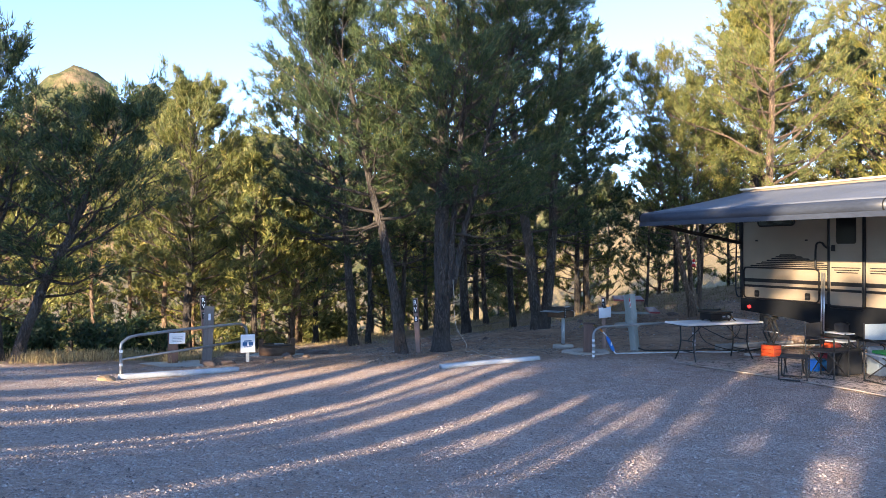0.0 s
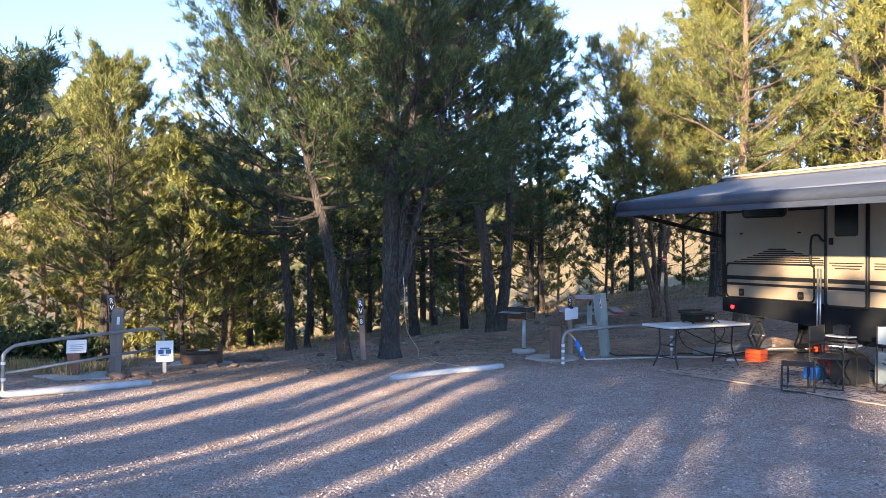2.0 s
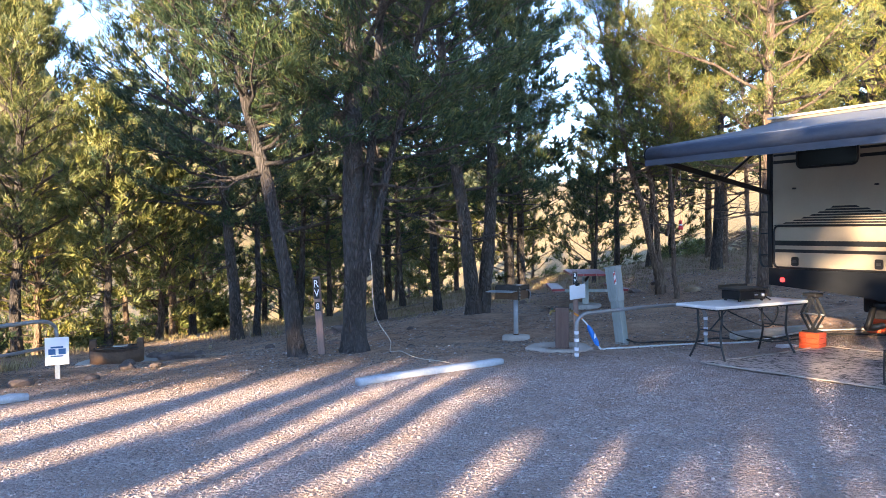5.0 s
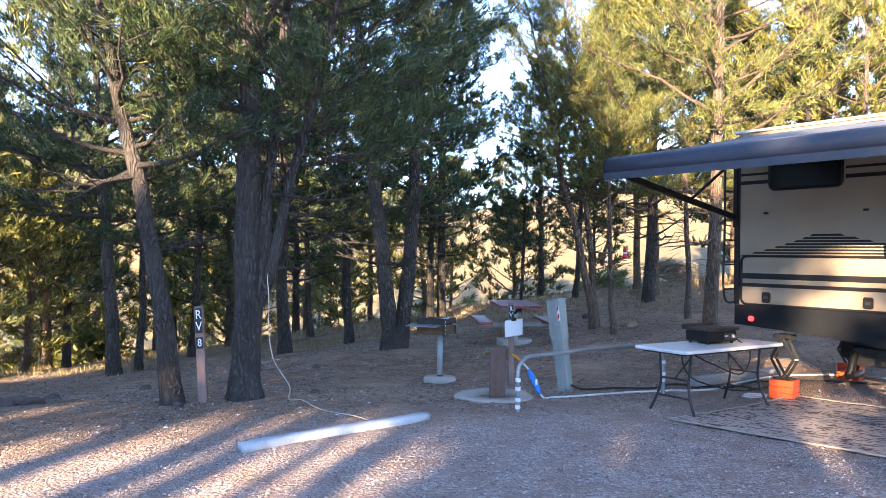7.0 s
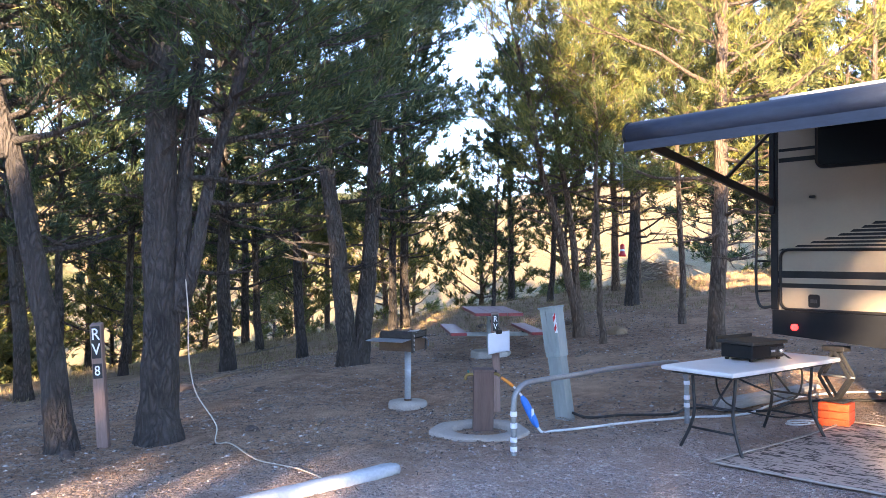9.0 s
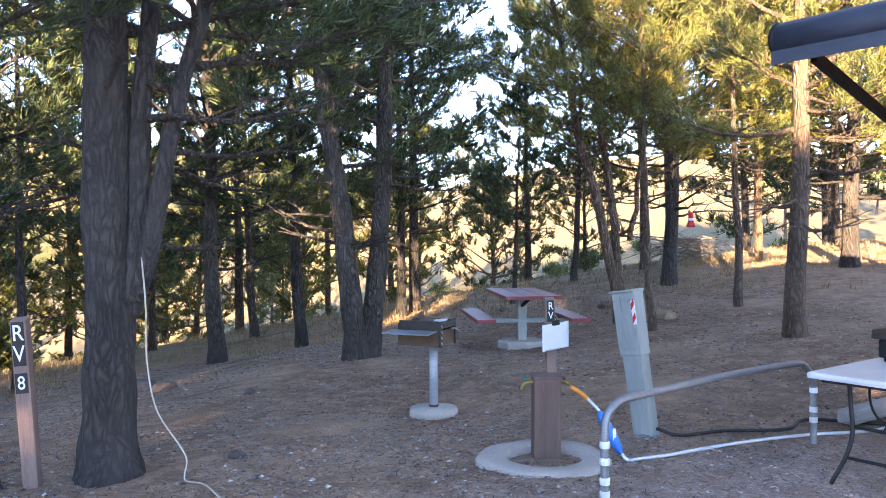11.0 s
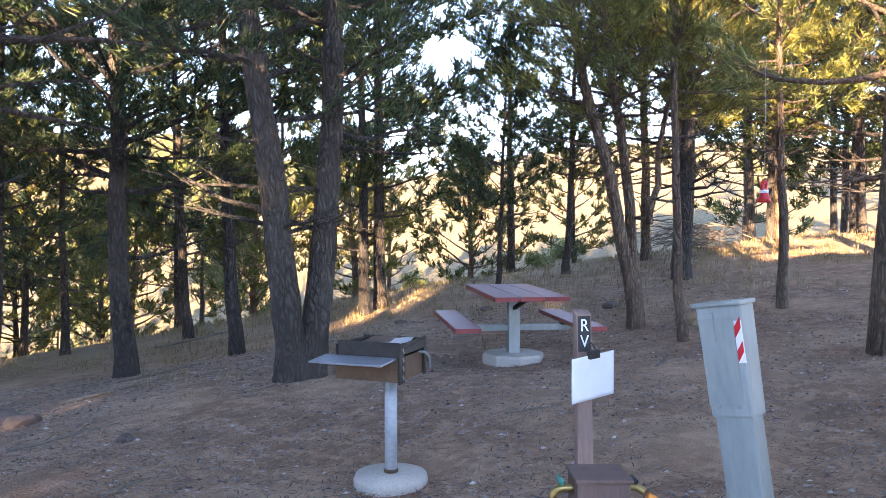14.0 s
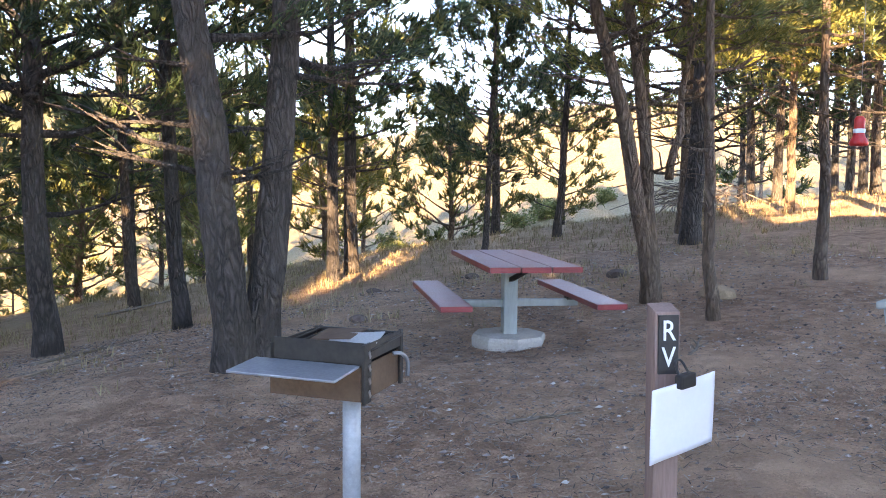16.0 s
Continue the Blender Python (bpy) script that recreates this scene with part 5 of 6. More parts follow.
def picnic_table():
    """A red plank table and two benches on one steel column."""
    ob = holder("picnic_table", upright(5.223, 22.577, -10.5), "worn red plank picnic table with two benches on a grey column", "picnic table")
    v, f = lathe([(0.36, -0.1), (0.365, 0.07), (0.35, 0.10), (0.0, 0.105)], 8)
    put("concrete_foot", raw_mesh("concrete_foot", v, f, CONCRETE), ob, None, "octagonal concrete foot")
    part("column", box_bm(0, 0, 0.08, 0.135, 0.135, 0.68, 0.012), PEDESTAL, ob, "grey-green steel column")
    part("cross_arm", box_bm(0, 0, 0.36, 1.35, 0.07, 0.07, 0.01), PEDESTAL, ob, "grey steel bench arm")
    part("top_arm", box_bm(0, 0, 0.735, 0.62, 0.12, 0.045, 0.008), SOOT, ob)
    for k in range(3):
        x = -0.27 + 0.27 * k
        b = part("top_plank", box_bm(x, 0, 0.78, 0.262, 1.86, 0.05, 0.008), RED_FADED, ob, "faded red top plank")
        for s in (-1, 1):
            part("plank_end", box_bm(x, s * 0.931, 0.782, 0.255, 0.006, 0.045, 0.002), RED_PAINT, b, "darker red end grain")
    for s in (-1, 1):
        part("top_edge", box_bm(s * 0.404, 0, 0.782, 0.005, 1.85, 0.046, 0.001), RED_PAINT, ob, "dark red table edge")
        bench = part("bench_plank", box_bm(s * 0.68, 0, 0.455, 0.27, 1.84, 0.05, 0.008), RED_FADED, ob, "faded red bench plank")
        for e in (-1, 1):
            part("plank_end", box_bm(s * 0.68, e * 0.921, 0.457, 0.262, 0.006, 0.046, 0.002), RED_PAINT, bench, "darker red end grain")
            part("bench_edge", box_bm(s * 0.68 + e * 0.136, 0, 0.457, 0.005, 1.83, 0.045, 0.001), RED_PAINT, bench)
        part("bench_bracket", box_bm(s * 0.66, 0, 0.42, 0.20, 0.10, 0.036, 0.006), SOOT, ob)
        for e in (-1, 1):
            bar("top_brace", (0.0, e * 0.05, 0.62), (0.0, e * 0.62, 0.77), 0.04, 0.04, SOOT, ob)
    return ob


picnic_table()


def folding_table():
    ob = holder("folding_table", upright(5.225, 15.383, 20.8), "white plastic folding table with dark bent steel legs", "folding table")
    bm = box_bm(0, 0, 0.715, 1.76, 0.72, 0.042, 0.018)
    part("tabletop", bm, TABLE_WHITE, ob, "white moulded tabletop")
    part("apron", box_bm(0, 0, 0.69, 1.62, 0.60, 0.026, 0.006), STEEL_BLACK, ob)
    for s in (-1, 1):
        x = s * 0.62
        for y in (-0.24, 0.24):
            z0 = gh(5.225 + 0.935 * s * 0.78 - 0.355 * y, 15.383 + 0.355 * s * 0.78 + 0.935 * y) - gh(5.225, 15.383)
            tube("leg", [(x, y * 0.9, 0.695), (x, y * 0.85, 0.52), (x + s * 0.005, y * 0.80, 0.36), (x + s * 0.02, y * 0.95, 0.2), (x + s * 0.05, y * 1.28, z0 + 0.012)], 0.0145, STEEL_BLACK, ob)
        tube("leg_brace", [(x, -0.20, 0.40), (x, 0.20, 0.40)], 0.011, STEEL_BLACK, ob, rounded=False)
        tube("leg_brace", [(x + s * 0.02, -0.225, 0.2), (x + s * 0.02, 0.225, 0.2)], 0.011, STEEL_BLACK, ob, rounded=False)
        tube("fold_strut", [(x, 0.0, 0.40), (x - s * 0.2, 0, 0.56), (x - s * 0.36, 0, 0.69)], 0.010, STEEL_BLACK, ob, rounded=False)
    return ob


folding_table()
gt = gh(5.225, 15.383) + 0.757


def griddle():
    ob = holder("gas_griddle", pose(5.30, 15.50, gt, 0, 0, 17), "black tabletop gas griddle with a steel knob", "griddle")
    part("body", box_bm(0, 0, 0.025, 0.47, 0.34, 0.125, 0.012), TRIM_BLACK, ob, "black griddle body")
    part("griddle_plate", box_bm(-0.01, 0.0, 0.155, 0.52, 0.40, 0.03, 0.008), SOOT, ob, "dark greasy griddle plate")
    part("rear_lip", box_bm(-0.01, 0.19, 0.18, 0.52, 0.015, 0.035, 0.004), SOOT, ob)
    part("control_panel", box_bm(0.12, -0.174, 0.045, 0.20, 0.014, 0.08, 0.004), STEEL_BLACK, ob)
    v, f = lathe([(0.026, 0), (0.026, 0.012), (0.021, 0.032), (0.0, 0.034)], 18)
    put("knob", raw_mesh("knob", v, f, ALUMINIUM, True), ob, pose(0.155, -0.181, 0.088, 90, 0, 0), "bright steel knob")
    part("badge", box_bm(0.05, -0.183, 0.08, 0.06, 0.004, 0.02, 0.001), SIGN_GREY, ob)
    tube("regulator", [(0.235, -0.10, 0.09), (0.27, -0.11, 0.085), (0.31, -0.10, 0.07)], 0.02, BRASS, ob, "gas regulator")
    for x in (-0.2, 0.2):
        for y in (-0.13, 0.13):
            part("foot", box_bm(x, y, 0, 0.03, 0.03, 0.03, 0.005), RUBBER, ob)
    return ob


griddle()
gas = tube("gas_hose", [(5.60, 15.50, gt + 0.065), (5.72, 15.35, gt - 0.10), (5.5, 15.2, gt - 0.33), (5.2, 15.35, gt - 0.22), (5.0, 15.6, gt - 0.12), (5.2, 15.75, gt - 0.45), (5.8, 15.75, gt - 0.62), (6.35, 15.9, gt - 0.62)], 0.009, CABLE_BLACK)
tagged(gas, "black gas hose looping under the folding table", "hose")


def rug():
    m, n, l, b = material("patterned_outdoor_rug", 0.85)
    w = coords(n, l)
    strokes = []
    for turn, shift in ((35, 0.0), (-40, 7.0), (80, 13.0)):
        mp = n.new("ShaderNodeMapping")
        mp.inputs["Scale"].default_value, mp.inputs["Rotation"].default_value, mp.inputs["Location"].default_value = (7.0, 24.0, 1.0), (0, 0, radians(turn)), (shift, shift, 0)
        l.new(w, mp.inputs[0])
        t = n.new("ShaderNodeTexNoise")
        t.inputs["Scale"].default_value, t.inputs["Detail"].default_value, t.inputs["Distortion"].default_value = 1.0, 1.0, 0.8
        l.new(mp.outputs[0], t.inputs["Vector"])
        strokes.append(ramp(n, l, t.outputs["Fac"], [(0.60, (0, 0, 0)), (0.635, (1, 1, 1))]))
    both = mixed(n, l, 1.0, mixed(n, l, 1.0, strokes[0], strokes[1], "LIGHTEN"), strokes[2], "LIGHTEN")
    col = mixed(n, l, both, (0.56, 0.45, 0.39), (0.07, 0.05, 0.045))
    dirt = noise_tex(n, l, w, 2.0, 5.0)
    col = mixed(n, l, ramp(n, l, dirt, [(0.45, (0, 0, 0)), (0.75, (0.35, 0.35, 0.35))]), col, (0.36, 0.30, 0.26))
    l.new(col, b.inputs["Base Color"])
    bumped(n, l, b, noise_tex(n, l, w, 160.0, 2.0), 0.3, 0.003)
    edge = worn("rug_binding", (0.36, 0.30, 0.26), (0.46, 0.39, 0.34), 8.0, 0.9)
    nx, ny, W, L = 40, 60, 2.45, 4.3
    ob = holder("outdoor_rug", pose(4.36, 14.80, 0, 0, 0, -67), "pinkish outdoor rug with dark leaf strokes beside the trailer", "rug")

    def h(i, j, lift):
        x, y = L * i / ny, W * j / nx
        px, py = 4.36 + UVEC[0] * x + IVEC[0] * y, 14.80 + UVEC[1] * x + IVEC[1] * y
        return (x, y, gh(px, py) + lift + 0.006 * noise.noise((x * 3, y * 3, 2.0)))
    vs = [h(i, j, 0.022) for i in range(ny + 1) for j in range(nx + 1)]
    fs = [(i * (nx + 1) + j, (i + 1) * (nx + 1) + j, (i + 1) * (nx + 1) + j + 1, i * (nx + 1) + j + 1) for i in range(ny) for j in range(nx)]
    mat = put("weave", raw_mesh("weave", vs, fs, m, True), ob)
    mat.modifiers.new("thickness", "SOLIDIFY").thickness = 0.008
    for pts in ([h(i, 0, 0.025) for i in range(ny + 1)], [h(i, nx, 0.025) for i in range(ny + 1)], [h(0, j, 0.025) for j in range(nx + 1)], [h(ny, j, 0.025) for j in range(nx + 1)]):
        v, f = tube_arrays([(np.array(pts), np.full(len(pts), 0.011))], 6)
        put("binding", raw_mesh("binding", v, f, edge, True), ob, None, "pale binding")


rug()
RUG_TOP = 0.026


def camp_stand(x, y, turn, label, cat, w, d, h, top_mat, frame_mat, group="", back=0.0, tray=None):
    """Folding seat or stand: two square tube side frames, crossed struts, a cloth or board top."""
    z0 = gh(x, y) + RUG_TOP
    ob = holder(cat.replace(" ", "_"), pose(x, y, z0, 0, 0, turn), label, cat, group)
    for s in (-1, 1):
        xx = s * w / 2
        tube("side_frame", [(xx, -d / 2, h), (xx, -d / 2, 0.04), (xx, -d / 2 + 0.03, 0.011), (xx, d / 2 - 0.03, 0.011), (xx, d / 2, 0.04), (xx, d / 2, h + back)], 0.012, frame_mat, ob)
        tube("strut", [(-xx, s * d * 0.32, 0.06), (xx, s * d * 0.32, h - 0.03)], 0.010, frame_mat, ob, rounded=False)
        tube("strut", [(xx, s * d * 0.30, 0.06), (-xx, s * d * 0.30, h - 0.03)], 0.010, frame_mat, ob, rounded=False)
    part("seat", box_bm(0, 0, h - 0.02, w - 0.01, d, 0.022, 0.008), top_mat, ob)
    if back:
        for s in (-1, 1):
            tube("arm_rest", [(s * w / 2, -d / 2, h + 0.20), (s * w / 2, d / 2, h + 0.20)], 0.018, frame_mat, ob, rounded=False)
            tube("arm_post", [(s * w / 2, -d / 2, h), (s * w / 2, -d / 2, h + 0.20)], 0.012, frame_mat, ob, rounded=False)
        part("backrest", box_bm(0, d / 2 + 0.01, h + back - 0.26, w, 0.022, 0.25, 0.01), top_mat, ob)
    if tray:
        part("side_tray", box_bm(w / 2 + 0.2, 0, h + 0.10, 0.36, 0.34, 0.02, 0.006), tray, ob, "white side tray")
        tube("tray_leg", [(w / 2 + 0.36, -0.1, h + 0.10), (w / 2 + 0.36, -0.12, 0.015)], 0.009, frame_mat, ob, rounded=False)
    return ob


camp_stand(5.48, 12.45, 62, "black folding camp stool standing on gravel", "camp stool", 0.46, 0.40, 0.36, FABRIC_BLACK, STEEL_BLACK)
camp_stand(6.08, 12.62, 40, "black folding director chair with a white side tray", "camp chair", 0.52, 0.44, 0.43, FABRIC_BLACK, STEEL_BLACK, "camp chairs", 0.42, TABLE_WHITE)
camp_stand(7.15, 13.95, 23, "small folding table with a white top", "camp table", 0.85, 0.45, 0.60, TABLE_WHITE, STEEL_BLACK)
camp_stand(6.75, 12.0, 10, "folding camp chair with pale blue and green canvas", "camp chair", 0.55, 0.48, 0.42, FABRIC_BLUE, STEEL_BLACK, "camp chairs", 0.45)
pocket = part("seat_pad", box_bm(0, 0, 0, 0.40, 0.36, 0.05, 0.02), FABRIC_GREEN, None, at=pose(6.75, 12.0, gh(6.75, 12.0) + RUG_TOP + 0.423, 0, 0, 10))
tagged(pocket, "green cushion on a folding camp chair", "cushion")


def soft_bag(x, y, turn, sx, sy, sz, mat, label, cat, z=None):
    bm = box_bm(0, 0, 0, sx, sy, sz, 0.05)
    bmesh.ops.subdivide_edges(bm, edges=bm.edges[:], cuts=2, use_grid_fill=True)
    for v in bm.verts:
        k = noise.noise(v.co * 7 + Vector((x, y, 0)))
        v.co.x *= 1 + 0.06 * k - 0.08 * v.co.z / sz
        v.co.y *= 1 + 0.06 * k - 0.08 * v.co.z / sz
    ob = holder(cat.replace(" ", "_"), pose(x, y, (gh(x, y) + RUG_TOP) if z is None else z, 0, 0, turn), label, cat)
    part("body", bm, mat, ob, smooth=True)
    tube("strap", [(-sx * 0.3, -sy / 2, sz * 0.75), (-sx * 0.2, -sy / 2 - 0.02, sz * 1.0), (0, 0, sz * 1.12), (sx * 0.2, -sy / 2 - 0.02, sz * 1.0), (sx * 0.3, -sy / 2, sz * 0.75)], 0.010, CABLE_BLACK, ob)
    return ob


soft_bag(6.52, 12.95, 20, 0.46, 0.34, 0.42, FABRIC_BLACK, "slumped black canvas bag on the rug", "canvas bag")
soft_bag(6.98, 12.75, 15, 0.30, 0.28, 0.46, FABRIC_BLUE, "pale blue soft cooler bag on the rug", "cooler bag")
soft_bag(6.30, 13.45, 30, 0.34, 0.25, 0.20, FILTER_BLUE, "blue plastic bag on the rug", "plastic bag")
soft_bag(7.0, 13.9, 30, 0.34, 0.22, 0.16, FABRIC_BLACK, "small black bag on the camp table", "canvas bag", gh(7.15, 13.95) + RUG_TOP + 0.602)
soft_bag(6.55, 13.55, 30, 0.32, 0.24, 0.28, FABRIC_RED, "dark red bag on the rug", "canvas bag")


def fire_ring():
    ob = holder("fire_ring", upright(-3.86, 18.55, 10), "rusty steel fire ring with raised ends on a concrete pad", "fire ring")
    n = 32
    for r0, r1, z0, z1, name, mat in ((0.40, 0.412, 0.0, 0.24, "ring", RUST),):
        vs, fs = [], []
        for k in range(n):
            a = 2 * math.pi * k / n
            for rad, z in ((r1, z0), (r1, z1), (r0, z1), (r0, z0)):
                vs.append((rad * math.cos(a), rad * math.sin(a), z))
        for k in range(n):
            j = (k + 1) % n
            for i in range(4):
                fs.append((k * 4 + i, j * 4 + i, j * 4 + (i + 1) % 4, k * 4 + (i + 1) % 4))
        put(name, raw_mesh(name, vs, fs, mat, True), ob, None, "rusty steel ring")
    for s in (-1, 1):
        part("end_plate", box_bm(s * 0.36, 0.0, 0.1, 0.10, 0.16, 0.30, 0.01), RUST, ob, "upright grate holder")
    grate = tube("grate_frame", [(-0.33, -0.2, 0.27), (0.33, -0.2, 0.27), (0.33, 0.2, 0.27), (-0.33, 0.2, 0.27), (-0.33, -0.2, 0.27)], 0.010, SOOT, ob, rounded=False)
    for k in range(7):
        tube("grate_bar", [(-0.27 + 0.09 * k, -0.2, 0.27), (-0.27 + 0.09 * k, 0.2, 0.27)], 0.006, SOOT, grate, rounded=False, sides=6)
    part("foil", box_bm(0.05, 0, 0.282, 0.22, 0.18, 0.01, 0.003), ALUMINIUM, ob, "crumpled foil")
    v, f = lathe([(0.62, -0.1), (0.63, 0.02), (0.60, 0.035), (0.0, 0.035)], 26)
    put("concrete_pad", raw_mesh("concrete_pad", v, f, CONCRETE, True), ob, None, "round concrete pad")


fire_ring()
fr7 = tube("cable_loop", [(-0.03 + 0.24, 17.12, 0.95), (0.235, 17.10, 0.62), (0.24, 17.08, 0.25), (0.30, 17.05, -0.1), (0.46, 16.98, -0.36), (0.50, 16.95, -0.45), (0.49, 16.9, gh(0.49, 16.9) + 0.02), (0.62, 16.6, gh(0.62, 16.6) + 0.05), (0.75, 16.2, gh(0.75, 16.2) + 0.02), (0.85, 15.9, gh(0.85, 15.9) + 0.02), (1.1, 15.55, gh(1.1, 15.55) + 0.02), (1.25, 15.2, gh(1.25, 15.2) + 0.02)], 0.006, worn("pale_cord", (0.5, 0.42, 0.33), (0.62, 0.55, 0.45), 8.0, 0.8))
tagged(fr7, "pale cord hanging from a pine trunk to the ground", "cord")


def feeder():
    ob = holder("bird_feeder", pose(6.11, 19.43, 1.17) @ Matrix.Diagonal((0.66, 0.66, 0.8, 1)), "red plastic bird feeder hung from a pine branch", "bird feeder")
    v, f = lathe([(0.0, 0.0), (0.075, 0.0), (0.085, 0.02), (0.07, 0.05), (0.055, 0.07), (0.05, 0.09), (0.046, 0.16), (0.05, 0.20), (0.03, 0.225), (0.0, 0.23)], 18)
    red = worn("red_plastic", (0.62, 0.02, 0.02), (0.72, 0.035, 0.03), 9.0, 0.35)
    put("bottle", raw_mesh("bottle", v, f, red, True), ob, None, "red feeder bottle")
    v, f = lathe([(0.049, 0.095), (0.052, 0.10), (0.052, 0.125), (0.049, 0.13)], 18)
    put("band", raw_mesh("band", v, f, SIGN_WHITE, True), ob, None, "white band")
    tube("wire", [(0, 0, 0.225), (0.005, 0, 0.8), (0.0, 0, 1.7)], 0.0028, GREY_STEEL, ob, "thin pale hanging wire", rounded=False)


feeder()


# ---- stones, rocks, litter, grass ----
def rock_mesh(seed, mat, sub=2):
    bm = bmesh.new()
    bmesh.ops.create_icosphere(bm, subdivisions=sub, radius=0.5)
    off = Vector((seed * 3.1, seed * 1.7, 0))
    for v in bm.verts:
        v.co *= 1 + 0.35 * noise.noise(v.co * 1.6 + off) + 0.12 * noise.noise(v.co * 5 + off)
        v.co.z *= 0.62
    me = bpy.data.meshes.new("rock")
    bm.to_mesh(me)
    bm.free()
    me.materials.append(mat)
    return me


ROCKS = [rock_mesh(k, STONE) for k in range(4)]
TANS = rock_mesh(9, TAN_STONE)
rk = random.Random(3)
for x, y, s in ((-3.35, 18.95, 0.34), (-3.10, 19.15, 0.40), (-3.15, 18.75, 0.26), (-2.85, 18.9, 0.3), (-3.5, 17.85, 0.22), (-2.95, 17.2, 0.2), (-3.3, 17.0, 0.24), (-4.2, 15.55, 0.26), (-4.5, 15.3, 0.3), (-3.45, 15.9, 0.2), (-2.7, 19.3, 0.28),
                (-0.25, 23.3, 0.35), (0.05, 22.7, 0.3), (-0.5, 22.9, 0.28), (0.85, 17.55, 0.15), (1.1, 20.9, 0.14), (-0.8, 17.0, 0.14), (-0.35, 19.4, 0.2), (4.2, 24.5, 0.2), (6.9, 24.0, 0.3), (7.8, 24.8, 0.25), (6.4, 26.5, 0.22), (5.0, 26.8, 0.18), (-1.6, 20.5, 0.2), (3.0, 25.0, 0.18)):
    me = ROCKS[rk.randrange(4)]
    put("rock", me, None, upright(x, y, rk.uniform(0, 360)) @ Matrix.Translation((0, 0, 0.1 * s)) @ Matrix.Diagonal((s * rk.uniform(0.9, 1.4), s, s * rk.uniform(0.8, 1.1), 1)), "rough brown fieldstone half sunk in pine litter", "rock", "loose rocks")
put("rock", TANS, None, upright(-5.42, 12.85, 30) @ Matrix.Diagonal((0.3, 0.26, 0.34, 1)), "tan angular stone at the end of a wheel stop", "rock", "loose rocks")
put("rock", TANS, None, upright(7.9, 22.9, 70) @ Matrix.Diagonal((0.5, 0.4, 0.5, 1)), "tan boulder beside leaning junipers", "rock", "loose rocks")


def gravel_stones():
    """Loose chippings over the pad."""
    r = np.random.default_rng(5)
    n = 75000
    y = -0.5 + 17.0 * r.random(n) ** 0.85
    x = 0.3 + (r.random(n) - 0.5) * (5 + 1.0 * np.abs(y + 2))
    keep = (y - 0.14 * x + r.normal(0, 0.5, n) < 15.6)
    x, y = x[keep], y[keep]
    n = len(x)
    z = gz(x, y)
    base = np.array([(1, 0, 0), (0, 1, 0), (-1, 0, 0), (0, -1, 0), (0, 0, 1), (0, 0, -0.6)], float)
    s = 0.006 + 0.012 * r.random(n) ** 2.2
    ang = r.random(n) * 6.28
    pts = np.repeat(base[None], n, 0) * (0.65 + 0.6 * r.random((n, 6, 1)))
    pts = pts * (s[:, None, None] * np.array([1.25, 0.95, 0.75]))
    c, q = np.cos(ang)[:, None], np.sin(ang)[:, None]
    px, py = pts[:, :, 0] * c - pts[:, :, 1] * q, pts[:, :, 0] * q + pts[:, :, 1] * c
    v = np.stack([px + x[:, None], py + y[:, None], pts[:, :, 2] + z[:, None] + 0.004], -1).reshape(-1, 3)
    tri = np.array([(0, 1, 4), (1, 2, 4), (2, 3, 4), (3, 0, 4)])
    f = (np.arange(n)[:, None, None] * 6 + tri[None]).reshape(-1, 3)
    m, nn, l, b = material("loose_chippings", 0.9)
    g = nn.new("ShaderNodeNewGeometry")
    col = ramp(nn, l, g.outputs["Random Per Island"], [(0, (0.13, 0.10, 0.095)), (0.45, (0.34, 0.28, 0.262)), (0.9, (0.46, 0.39, 0.365)), (1, (0.55, 0.49, 0.465))])
    l.new(col, b.inputs["Base Color"])
    put("gravel", raw_mesh("gravel", v, f, m), None, None, "loose grey and pinkish gravel chippings", "gravel", "", "stuff")


gravel_stones()


def blades(name, x, y, length, width, lean, colours, label, cat, per=1, seed=1, flat=0.0):
    """Thin blades, needles or twigs scattered at the given places."""
    r = np.random.default_rng(seed)
    x, y = np.repeat(x, per) + r.normal(0, 0.05, len(x) * per), np.repeat(y, per) + r.normal(0, 0.05, len(y) * per)
    n = len(x)
    z = gz(x, y) + (0.012 if flat else -0.02)
    a = r.random(n) * 6.28
    ln = length * (0.5 + 0.8 * r.random(n))
    tilt = lean * (0.3 + r.random(n))
    d = np.stack([np.cos(a) * tilt, np.sin(a) * tilt, np.full(n, 0.0 if flat else 1.0) + r.normal(0, 0.05, n)], -1)
    d /= np.linalg.norm(d, axis=1, keepdims=True)
    side = np.stack([-np.sin(a), np.cos(a), np.zeros(n)], -1) * (width / 2)
    p = np.stack([x, y, z], -1)
    tip = p + d * ln[:, None]
    mid = p + d * ln[:, None] * 0.55
    tip[:, 2] -= 0.25 * ln * (0 if flat else 1) * r.random(n)
    v = np.stack([p - side, p + side, mid + side * 0.8, mid - side * 0.8, tip], 1).reshape(-1, 3)
    k = np.arange(n)[:, None] * 5
    f = (k + np.array([[0, 1, 2, 3]])).tolist() + (k + np.array([[3, 2, 4]])).tolist()
    m, nn, l, b = material(name + "_surface", 0.85)
    g = nn.new("ShaderNodeNewGeometry")
    l.new(ramp(nn, l, g.outputs["Random Per Island"], [(0, colours[0]), (0.5, colours[1]), (1, colours[2])]), b.inputs["Base Color"])
    put(name, raw_mesh(name, v, f, m), None, None, label, cat, "", "stuff")


